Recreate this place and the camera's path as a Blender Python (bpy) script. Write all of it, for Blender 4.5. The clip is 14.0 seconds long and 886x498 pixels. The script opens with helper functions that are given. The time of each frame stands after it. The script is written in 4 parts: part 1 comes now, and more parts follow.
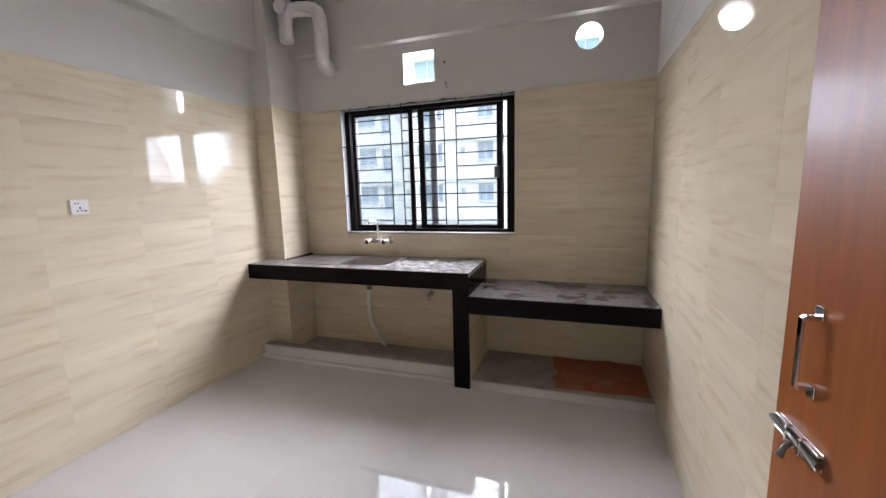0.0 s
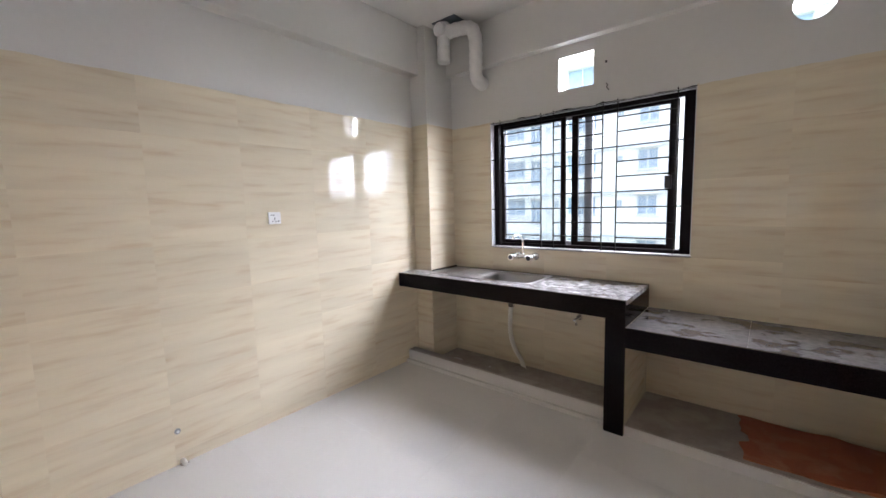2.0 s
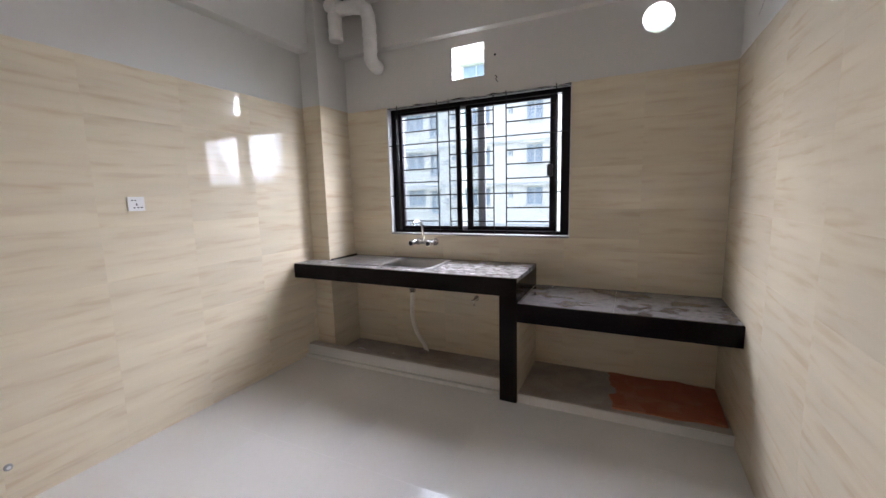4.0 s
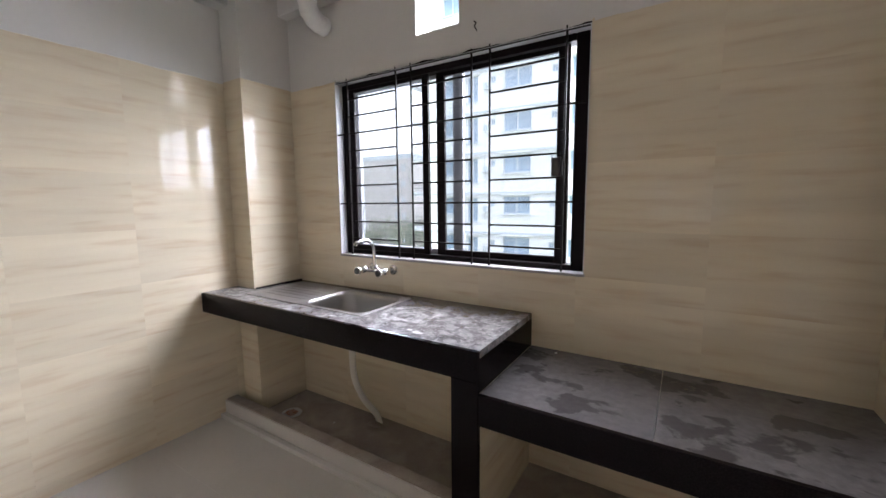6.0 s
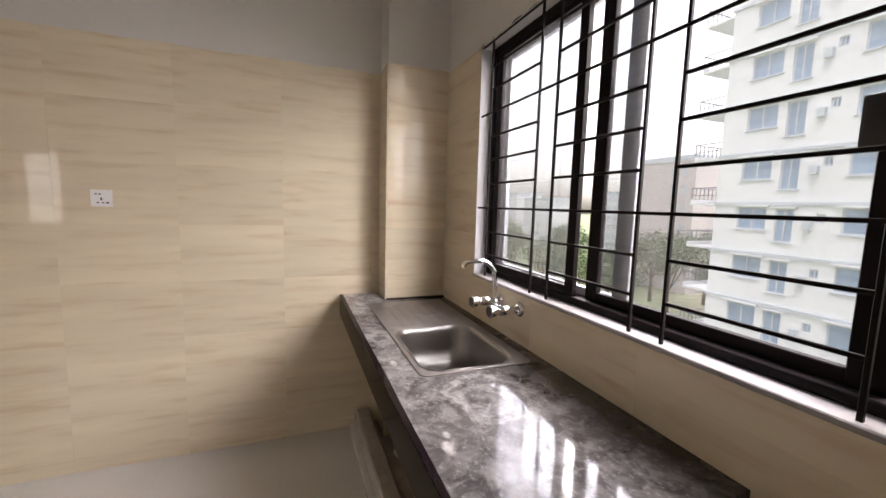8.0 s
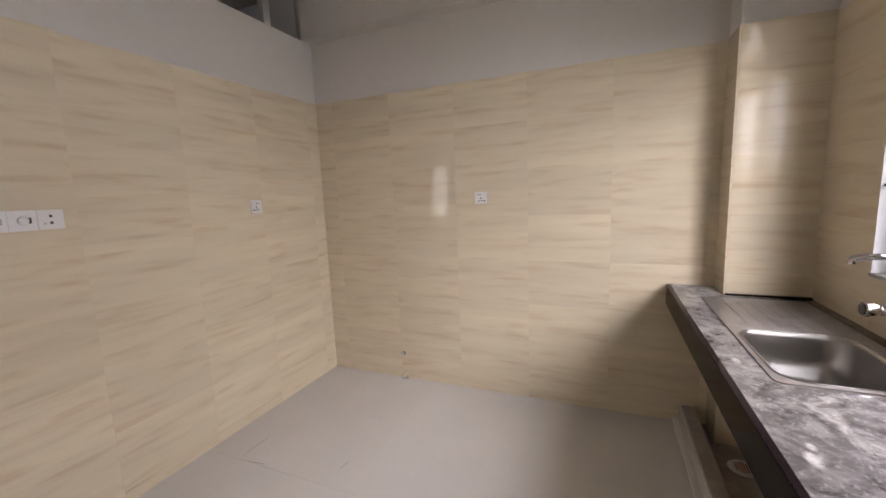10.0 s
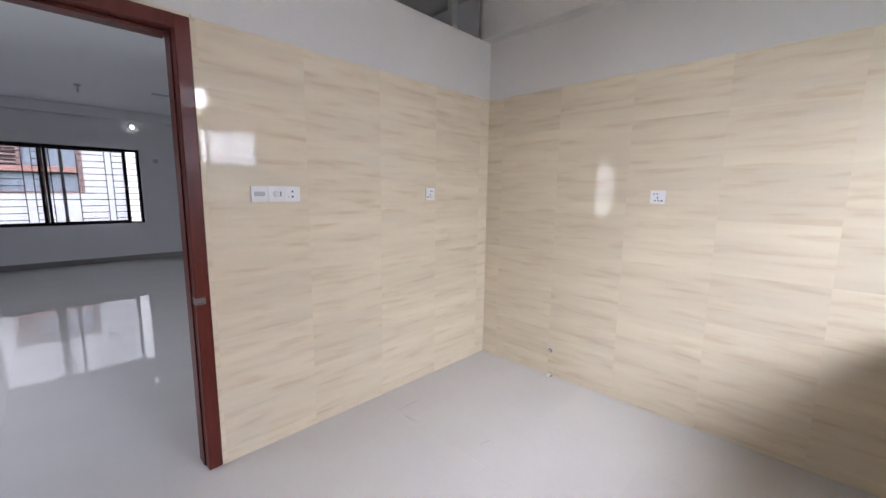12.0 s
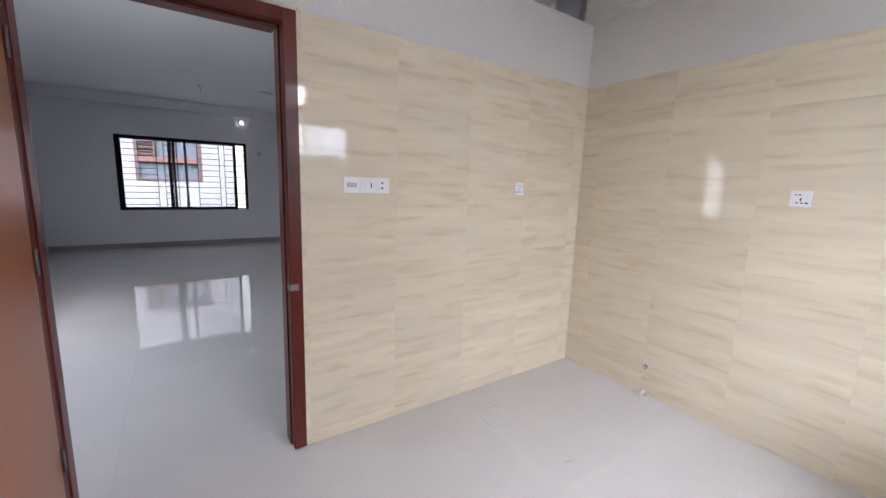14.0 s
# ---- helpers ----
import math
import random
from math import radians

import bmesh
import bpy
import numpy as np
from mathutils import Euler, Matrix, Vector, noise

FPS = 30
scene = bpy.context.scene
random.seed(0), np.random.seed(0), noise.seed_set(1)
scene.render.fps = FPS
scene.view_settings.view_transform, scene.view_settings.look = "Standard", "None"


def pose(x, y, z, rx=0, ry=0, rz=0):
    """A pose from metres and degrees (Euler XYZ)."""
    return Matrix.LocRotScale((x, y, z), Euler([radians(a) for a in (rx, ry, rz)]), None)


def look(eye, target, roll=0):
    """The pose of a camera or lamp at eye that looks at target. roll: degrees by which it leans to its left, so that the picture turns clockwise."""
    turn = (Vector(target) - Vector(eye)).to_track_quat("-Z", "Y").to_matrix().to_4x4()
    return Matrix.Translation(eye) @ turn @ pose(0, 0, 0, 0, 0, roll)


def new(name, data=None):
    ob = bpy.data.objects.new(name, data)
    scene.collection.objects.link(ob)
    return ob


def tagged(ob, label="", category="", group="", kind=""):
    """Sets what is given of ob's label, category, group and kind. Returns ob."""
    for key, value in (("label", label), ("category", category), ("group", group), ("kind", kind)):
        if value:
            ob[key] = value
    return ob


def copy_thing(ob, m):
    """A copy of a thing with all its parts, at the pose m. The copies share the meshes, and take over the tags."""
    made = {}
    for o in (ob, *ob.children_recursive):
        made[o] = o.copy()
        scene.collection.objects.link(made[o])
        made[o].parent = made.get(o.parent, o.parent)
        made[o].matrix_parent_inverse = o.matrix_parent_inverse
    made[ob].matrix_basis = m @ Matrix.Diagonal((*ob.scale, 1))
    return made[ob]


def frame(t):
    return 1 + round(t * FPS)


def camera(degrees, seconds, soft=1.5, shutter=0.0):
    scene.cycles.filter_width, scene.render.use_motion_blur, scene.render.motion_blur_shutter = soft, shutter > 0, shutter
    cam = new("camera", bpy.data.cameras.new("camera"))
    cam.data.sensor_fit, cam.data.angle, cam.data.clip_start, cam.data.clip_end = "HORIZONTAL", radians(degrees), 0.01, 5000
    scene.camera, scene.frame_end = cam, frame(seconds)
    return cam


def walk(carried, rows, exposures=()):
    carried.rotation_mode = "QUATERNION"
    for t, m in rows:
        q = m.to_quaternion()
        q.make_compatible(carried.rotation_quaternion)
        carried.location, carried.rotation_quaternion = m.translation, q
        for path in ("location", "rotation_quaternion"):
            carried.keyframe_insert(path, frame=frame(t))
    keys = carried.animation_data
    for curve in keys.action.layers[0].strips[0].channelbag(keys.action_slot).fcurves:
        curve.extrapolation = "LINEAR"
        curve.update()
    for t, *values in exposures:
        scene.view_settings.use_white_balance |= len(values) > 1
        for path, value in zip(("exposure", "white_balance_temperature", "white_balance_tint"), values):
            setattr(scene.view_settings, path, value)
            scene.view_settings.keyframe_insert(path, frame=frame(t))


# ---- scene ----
PATH = [
    (0, (2.659, -0.089, 1.46), (2.022, 1.782, 1.157), -1.6),
    (0.5, (2.634, 0.0, 1.461), (1.82, 1.807, 1.195), -2.2),
    (1, (2.632, 0.062, 1.473), (1.617, 1.767, 1.225), -2.6),
    (1.5, (2.619, 0.065, 1.471), (1.433, 1.66, 1.244), -2.4),
    (2, (2.589, 0.04, 1.468), (1.315, 1.566, 1.248), -1.6),
    (2.5, (2.583, 0.027, 1.461), (1.289, 1.535, 1.24), -0.8),
    (3, (2.604, 0.021, 1.464), (1.403, 1.601, 1.221), -0.5),
    (3.5, (2.596, -0.024, 1.453), (1.576, 1.676, 1.188), -0.8),
    (4, (2.602, 0.054, 1.425), (1.747, 1.841, 1.148), -1.5),
    (6.5, (2.569, 1.588, 1.425), (1.449, 3.227, 1.177), 0.6),
    (7, (2.461, 1.875, 1.41), (1.254, 3.441, 1.114), 1.7),
    (7.5, (2.385, 2.068, 1.414), (0.944, 3.425, 1.134), 2.0),
    (8, (2.414, 2.237, 1.427), (0.559, 2.951, 1.206), 1.6),
    (8.5, (2.482, 2.287, 1.449), (0.513, 2.533, 1.199), 0.3),
    (9, (2.541, 2.229, 1.454), (0.567, 2.080, 1.170), -1.4),
    (11.5, (2.68, 2.129, 1.442), (1.174, 0.842, 1.171), 0.2),
    (12, (2.701, 2.12, 1.433), (1.287, 0.736, 1.144), 0.7),
    (12.5, (2.708, 2.098, 1.431), (1.366, 0.647, 1.128), 1.1),
    (13, (2.705, 2.076, 1.432), (1.419, 0.577, 1.116), 1.5),
    (13.5, (2.693, 2.05, 1.427), (1.46, 0.509, 1.103), 1.8),
    (14, (2.686, 1.982, 1.425), (1.56, 0.361, 1.103), 1.9),
]
cam = camera(97.3, 14.0)
EXPOSURES = [(0, 3.16, 6150, 13), (1, 3.24, 6100, 13), (2.5, 3.36, 6000, 13), (4, 3.06, 6050, 14), (6.5, 3.05, 6200, 14), (8, 2.68, 7150, 18), (9, 2.44, 7400, 20), (11.5, 3.26, 6000, 15), (14, 3.31, 6000, 15)]
walk(cam, [(t, look(eye, target, roll)) for t, eye, target, roll in PATH], EXPOSURES)
SKY, SUN = 0.125, 0.55
DAYLIGHT, LIVING, LIVING_SIDE, LY_WINDOW = 45.0, 0.25, 3.2, -7.95
GLASS_TINT = (0.66, 0.675, 0.70)

# ---- light ----
world = bpy.data.worlds.new("sky")
scene.world = world
world.use_nodes = True
_nt = world.node_tree
_sky = _nt.nodes.new("ShaderNodeTexSky")
_sky.sky_type = "NISHITA"
_sky.sun_disc = False
_sky.sun_elevation = radians(48)
_sky.sun_rotation = radians(20)
_sky.dust_density = 4.0
_sky.air_density = 1.4
_bg = _nt.nodes["Background"]
_bg.inputs["Strength"].default_value = SKY
_soft = _nt.nodes.new("ShaderNodeHueSaturation")
_soft.inputs["Saturation"].default_value = 0.25
_nt.links.new(_sky.outputs[0], _soft.inputs["Color"])
_nt.links.new(_soft.outputs[0], _bg.inputs["Color"])

_sun = bpy.data.lights.new("sun", "SUN")
_sun.energy = SUN
_sun.angle = radians(12)
_sun.color = (1.0, 0.95, 0.88)
sun = new("sun", _sun)
sun.matrix_world = look((0, 0, 50), (-8, 22, 0))


def window_light(name, centre, aim, sx, sz, watts, colour):
    lamp = bpy.data.lights.new(name, "AREA")
    lamp.shape, lamp.size, lamp.size_y = "RECTANGLE", sx, sz
    lamp.energy, lamp.color = watts, colour
    ob = new(name, lamp)
    ob.matrix_world = look(centre, aim)
    return ob


# the sky before the kitchen window, straight ahead and open to either side
window_light("window_daylight", (1.4, 3.85, 2.4), (1.4, 1.4, 1.0), 3.0, 1.35, DAYLIGHT * 0.9, (0.945, 0.945, 1.0))
window_light("window_daylight_west", (-1.2, 4.0, 2.4), (2.5, 1.7, 0.8), 3.0, 1.5, DAYLIGHT * 1.25, (0.945, 0.945, 1.0))
window_light("window_daylight_east", (3.95, 4.0, 2.4), (0.3, 1.9, 0.9), 3.0, 1.5, DAYLIGHT * 1.0, (0.945, 0.945, 1.0))
window_light("living_daylight", (2.4, LY_WINDOW, 1.6), (2.4, -3.0, 0.6), 2.2, 1.4, LIVING, (0.95, 0.97, 1.0))
window_light("living_side_daylight", (4.85, -1.63, 1.5), (2.0, -2.2, 0.4), 1.9, 1.0, LIVING_SIDE, (0.96, 0.97, 1.0))

# ---- materials ----
def material(name, colour, rough=0.5, metal=0.0, vary=0.08, scale=6.0, fine=60.0, bump=0.02, spec=0.5, stain=None, stain_amount=0.0, coat=0.0, stretch=(1, 1, 1), rough_vary=0.1):
    """Plain surface with variation at two scales, optional stains and fine relief."""
    m = bpy.data.materials.new(name)
    m.use_nodes = True
    n, l = m.node_tree.nodes, m.node_tree.links
    b = n["Principled BSDF"]
    b.inputs["Metallic"].default_value = metal
    b.inputs["Specular IOR Level"].default_value = spec
    b.inputs["Coat Weight"].default_value = coat
    tc = n.new("ShaderNodeTexCoord")
    mp = n.new("ShaderNodeMapping")
    mp.inputs["Scale"].default_value = stretch
    l.new(tc.outputs["Object"], mp.inputs["Vector"])
    a = n.new("ShaderNodeTexNoise")
    a.inputs["Scale"].default_value, a.inputs["Detail"].default_value = scale, 5
    f = n.new("ShaderNodeTexNoise")
    f.inputs["Scale"].default_value, f.inputs["Detail"].default_value = fine, 3
    l.new(mp.outputs[0], a.inputs["Vector"])
    l.new(mp.outputs[0], f.inputs["Vector"])
    add = n.new("ShaderNodeMath")
    add.operation = "MULTIPLY_ADD"
    add.inputs[1].default_value = 0.4
    l.new(f.outputs[0], add.inputs[0])
    l.new(a.outputs[0], add.inputs[2])
    r = n.new("ShaderNodeMapRange")
    r.inputs["From Min"].default_value, r.inputs["From Max"].default_value = 0.4, 1.0
    r.inputs["To Min"].default_value, r.inputs["To Max"].default_value = 1 - vary, 1 + vary
    l.new(add.outputs[0], r.inputs["Value"])
    mul = n.new("ShaderNodeVectorMath")
    mul.operation = "SCALE"
    mul.inputs[0].default_value = colour
    l.new(r.outputs[0], mul.inputs["Scale"])
    out = mul.outputs[0]
    if stain:
        s = n.new("ShaderNodeTexNoise")
        s.inputs["Scale"].default_value, s.inputs["Detail"].default_value, s.inputs["Distortion"].default_value = scale * 0.8, 8, 0.6
        l.new(mp.outputs[0], s.inputs["Vector"])
        sr = n.new("ShaderNodeMapRange")
        sr.inputs["From Min"].default_value, sr.inputs["From Max"].default_value = 0.5, 0.68
        sr.inputs["To Max"].default_value = stain_amount
        l.new(s.outputs[0], sr.inputs["Value"])
        mx = n.new("ShaderNodeMix")
        mx.data_type = "RGBA"
        l.new(sr.outputs[0], mx.inputs["Factor"])
        l.new(out, mx.inputs["A"])
        mx.inputs["B"].default_value = (*stain, 1)
        out = mx.outputs["Result"]
    l.new(out, b.inputs["Base Color"])
    rr = n.new("ShaderNodeMapRange")
    rr.inputs["From Min"].default_value, rr.inputs["From Max"].default_value = 0.4, 1.0
    rr.inputs["To Min"].default_value, rr.inputs["To Max"].default_value = rough * (1 - rough_vary), min(1, rough * (1 + rough_vary))
    l.new(add.outputs[0], rr.inputs["Value"])
    l.new(rr.outputs[0], b.inputs["Roughness"])
    if bump:
        bp = n.new("ShaderNodeBump")
        bp.inputs["Strength"].default_value, bp.inputs["Distance"].default_value = bump, 0.01
        l.new(add.outputs[0], bp.inputs["Height"])
        l.new(bp.outputs[0], b.inputs["Normal"])
    return m


def tile_material(name, base, streak, rough, u_scale=2.2, v_scale=24.0):
    """Glazed wall tile with drawn-out horizontal veins, different on every piece."""
    m = bpy.data.materials.new(name)
    m.use_nodes = True
    n, l = m.node_tree.nodes, m.node_tree.links
    b = n["Principled BSDF"]
    tc = n.new("ShaderNodeTexCoord")
    info = n.new("ShaderNodeObjectInfo")
    sep = n.new("ShaderNodeSeparateXYZ")
    l.new(tc.outputs["Object"], sep.inputs[0])
    along = n.new("ShaderNodeMath")
    l.new(sep.outputs["X"], along.inputs[0])
    l.new(sep.outputs["Y"], along.inputs[1])
    mu = n.new("ShaderNodeMath")
    mu.operation = "MULTIPLY"
    mu.inputs[1].default_value = u_scale
    l.new(along.outputs[0], mu.inputs[0])
    mv = n.new("ShaderNodeMath")
    mv.operation = "MULTIPLY"
    mv.inputs[1].default_value = v_scale
    l.new(sep.outputs["Z"], mv.inputs[0])
    mw = n.new("ShaderNodeMath")
    mw.operation = "MULTIPLY"
    mw.inputs[1].default_value = 40.0
    l.new(info.outputs["Random"], mw.inputs[0])
    com = n.new("ShaderNodeCombineXYZ")
    for i, o in enumerate((mu, mv, mw)):
        l.new(o.outputs[0], com.inputs[i])
    a = n.new("ShaderNodeTexNoise")
    a.inputs["Scale"].default_value, a.inputs["Detail"].default_value, a.inputs["Distortion"].default_value = 1.0, 2.6, 0.2
    l.new(com.outputs[0], a.inputs["Vector"])
    big = n.new("ShaderNodeTexNoise")
    big.inputs["Scale"].default_value, big.inputs["Detail"].default_value = 0.35, 2
    l.new(com.outputs[0], big.inputs["Vector"])
    ramp = n.new("ShaderNodeValToRGB")
    e = ramp.color_ramp.elements
    e[0].position, e[0].color = 0.42, (*base, 1)
    e[1].position, e[1].color = 0.80, (*streak, 1)
    mid = e.new(0.55)
    mid.color = (*[0.86 * p + 0.14 * q for p, q in zip(base, streak)], 1)
    l.new(a.outputs[0], ramp.inputs[0])
    va = n.new("ShaderNodeMapRange")
    va.inputs["From Min"].default_value, va.inputs["From Max"].default_value = 0.3, 0.7
    va.inputs["To Min"].default_value, va.inputs["To Max"].default_value = 0.93, 1.05
    l.new(big.outputs[0], va.inputs["Value"])
    vb = n.new("ShaderNodeMapRange")
    vb.inputs["To Min"].default_value, vb.inputs["To Max"].default_value = 0.96, 1.03
    l.new(info.outputs["Random"], vb.inputs["Value"])
    vm = n.new("ShaderNodeMath")
    vm.operation = "MULTIPLY"
    l.new(va.outputs[0], vm.inputs[0])
    l.new(vb.outputs[0], vm.inputs[1])
    sc = n.new("ShaderNodeVectorMath")
    sc.operation = "SCALE"
    l.new(ramp.outputs[0], sc.inputs[0])
    l.new(vm.outputs[0], sc.inputs["Scale"])
    l.new(sc.outputs[0], b.inputs["Base Color"])
    b.inputs["Roughness"].default_value = rough
    b.inputs["Specular IOR Level"].default_value = 0.42
    wave = n.new("ShaderNodeTexNoise")
    wave.inputs["Scale"].default_value, wave.inputs["Detail"].default_value = 7.0, 2
    off = n.new("ShaderNodeVectorMath")
    off.operation = "ADD"
    l.new(tc.outputs["Object"], off.inputs[0])
    l.new(mw.outputs[0], off.inputs[1])
    l.new(off.outputs[0], wave.inputs["Vector"])
    bp = n.new("ShaderNodeBump")
    bp.inputs["Strength"].default_value, bp.inputs["Distance"].default_value = 0.03, 0.01
    l.new(wave.outputs[0], bp.inputs["Height"])
    l.new(bp.outputs[0], b.inputs["Normal"])
    return m


def granite_material(name, dust, wet=False):
    """Dark polished stone under pale cement dust; wet: an even film with dark splash marks, else mottled wipes."""
    m = bpy.data.materials.new(name)
    m.use_nodes = True
    n, l = m.node_tree.nodes, m.node_tree.links
    b = n["Principled BSDF"]
    tc = n.new("ShaderNodeTexCoord")

    def field(scale, detail, rough, distort, lo, hi, to_lo, to_hi, stretch=(1, 1, 1)):
        mp = n.new("ShaderNodeMapping")
        mp.inputs["Scale"].default_value = stretch
        l.new(tc.outputs["Object"], mp.inputs["Vector"])
        t = n.new("ShaderNodeTexNoise")
        t.inputs["Scale"].default_value, t.inputs["Detail"].default_value = scale, detail
        t.inputs["Roughness"].default_value, t.inputs["Distortion"].default_value = rough, distort
        l.new(mp.outputs[0], t.inputs["Vector"])
        g = n.new("ShaderNodeMapRange")
        g.inputs["From Min"].default_value, g.inputs["From Max"].default_value = lo, hi
        g.inputs["To Min"].default_value, g.inputs["To Max"].default_value = to_lo, to_hi
        l.new(t.outputs[0], g.inputs["Value"])
        return g.outputs[0]

    def combine(op, p, q):
        c = n.new("ShaderNodeMath")
        c.operation = op
        for k, v in enumerate((p, q)):
            if isinstance(v, float):
                c.inputs[k].default_value = v
            else:
                l.new(v, c.inputs[k])
        return c.outputs[0]

    speck = n.new("ShaderNodeTexNoise")
    speck.inputs["Scale"].default_value, speck.inputs["Detail"].default_value = 260, 4
    l.new(tc.outputs["Object"], speck.inputs["Vector"])
    r1 = n.new("ShaderNodeValToRGB")
    r1.color_ramp.elements[0].position, r1.color_ramp.elements[0].color = 0.4, (0.004, 0.0025, 0.003, 1)
    r1.color_ramp.elements[1].position, r1.color_ramp.elements[1].color = 0.75, (0.014, 0.009, 0.011, 1)
    l.new(speck.outputs[0], r1.inputs[0])
    if wet:
        film = field(30.0, 6, 0.6, 0.3, 0.3, 0.7, dust * 0.75, dust * 1.15)
        splash = field(6.5, 6, 0.55, 0.25, 0.535, 0.575, 1.0, 0.4, (0.8, 1.2, 1))
        cover = combine("MULTIPLY", film, splash)
    else:
        patch = field(3.2, 6, 0.55, 0.2, 0.38, 0.58, dust * 0.5, dust)
        mottle = field(19, 7, 0.62, 0.35, 0.42, 0.58, 0.6, 1.3)
        holes = field(12, 6, 0.55, 0.5, 0.38, 0.44, 0.55, 1.0)
        grit = field(70, 5, 0.6, 0.2, 0.55, 0.7, 0.0, dust * 0.8)
        cover = combine("ADD", combine("MULTIPLY", combine("MULTIPLY", patch, mottle), holes), grit)

        def blot(x, y, rx, ry, lo, hi, amount):
            """Soft-edged mark between two relative radii."""
            mp = n.new("ShaderNodeMapping")
            mp.vector_type = "TEXTURE"
            mp.inputs["Location"].default_value, mp.inputs["Scale"].default_value = (x, y, 0), (rx, ry, 1000)
            l.new(tc.outputs["Object"], mp.inputs["Vector"])
            length = n.new("ShaderNodeVectorMath")
            length.operation = "LENGTH"
            l.new(mp.outputs[0], length.inputs[0])
            d = combine("ADD", length.outputs["Value"], field(14, 6, 0.6, 0.4, 0.3, 0.7, -0.22, 0.22))
            off = combine("ABSOLUTE", combine("SUBTRACT", d, (lo + hi) / 2), 0.0)
            g = n.new("ShaderNodeMapRange")
            g.inputs["From Min"].default_value, g.inputs["From Max"].default_value = (hi - lo) / 2, (hi - lo) * 0.25
            g.inputs["To Max"].default_value = amount
            l.new(off, g.inputs["Value"])
            return combine("MULTIPLY", g.outputs[0], field(40, 7, 0.65, 0.3, 0.35, 0.6, 0.3, 1.0))

        # a wiped arc, a smaller one inside it, and splashes of dried cement at the front
        for mark in ((0.44, -0.02, 0.15, 0.12, 0.85, 1.1, dust * 0.9), (0.46, -0.05, 0.085, 0.07, 0.75, 1.1, dust * 0.6), (0.63, -0.235, 0.035, 0.018, -1.0, 1.0, 0.55), (0.58, -0.22, 0.02, 0.012, -1.0, 1.0, 0.5), (0.12, -0.24, 0.03, 0.014, -1.0, 1.0, 0.45)):
            cover = combine("ADD", cover, blot(*mark))
        # the strip along the wall has been wiped clean
        spot = n.new("ShaderNodeSeparateXYZ")
        l.new(tc.outputs["Object"], spot.inputs[0])
        ragged = combine("ADD", spot.outputs["Y"], field(5.0, 5, 0.6, 0.3, 0.3, 0.7, -0.07, 0.07))
        wiped = n.new("ShaderNodeMapRange")
        wiped.inputs["From Min"].default_value, wiped.inputs["From Max"].default_value = 0.05, 0.22
        wiped.inputs["To Min"].default_value, wiped.inputs["To Max"].default_value = 1.0, 0.3
        l.new(ragged, wiped.inputs["Value"])
        cover = combine("MULTIPLY", cover, wiped.outputs[0])
    cover = combine("MINIMUM", cover, 0.9)
    mx = n.new("ShaderNodeMix")
    mx.data_type = "RGBA"
    l.new(cover, mx.inputs["Factor"])
    l.new(r1.outputs[0], mx.inputs["A"])
    mx.inputs["B"].default_value = (0.43, 0.41, 0.41, 1)
    l.new(mx.outputs["Result"], b.inputs["Base Color"])
    l.new(combine("ADD", combine("MULTIPLY", cover, 0.22), 0.03), b.inputs["Roughness"])
    b.inputs["Specular IOR Level"].default_value = 0.08 if dust < 0.1 else 0.5
    if dust >= 0.1:
        l.new(combine("MULTIPLY", cover, 3.2), b.inputs["Sheen Weight"])
        b.inputs["Sheen Roughness"].default_value = 0.35
        b.inputs["Sheen Tint"].default_value = (0.9, 0.9, 0.92, 1)
    return m


def glass_material(name, tint, haze=0.0):
    m = bpy.data.materials.new(name)
    m.use_nodes = True
    n, l = m.node_tree.nodes, m.node_tree.links
    n.remove(n["Principled BSDF"])
    t = n.new("ShaderNodeBsdfTransparent")
    t.inputs[0].default_value = (*tint, 1)
    g = n.new("ShaderNodeBsdfGlossy")
    g.inputs["Roughness"].default_value = 0.02
    lw = n.new("ShaderNodeLayerWeight")
    pw = n.new("ShaderNodeMath")
    pw.operation = "POWER"
    pw.inputs[1].default_value = 5.0
    l.new(lw.outputs["Facing"], pw.inputs[0])
    fr = n.new("ShaderNodeMath")
    fr.operation = "MULTIPLY_ADD"
    fr.inputs[1].default_value, fr.inputs[2].default_value = 0.9, 0.03
    l.new(pw.outputs[0], fr.inputs[0])
    mx = n.new("ShaderNodeMixShader")
    l.new(fr.outputs[0], mx.inputs[0])
    l.new(t.outputs[0], mx.inputs[1])
    l.new(g.outputs[0], mx.inputs[2])
    out = mx.outputs[0]
    if haze:
        # pale veil that scatters the daylight: outdoor haze put into the pane
        d = n.new("ShaderNodeBsdfTranslucent")
        d.inputs[0].default_value = (0.85, 0.85, 0.85, 1)
        dust = n.new("ShaderNodeMixShader")
        dust.inputs[0].default_value = haze
        l.new(out, dust.inputs[1])
        l.new(d.outputs[0], dust.inputs[2])
        out = dust.outputs[0]
    l.new(out, n["Material Output"].inputs["Surface"])
    return m


def glow_material(name, colour, strength):
    m = bpy.data.materials.new(name)
    m.use_nodes = True
    b = m.node_tree.nodes["Principled BSDF"]
    b.inputs["Emission Color"].default_value = (*colour, 1)
    b.inputs["Emission Strength"].default_value = strength
    return m


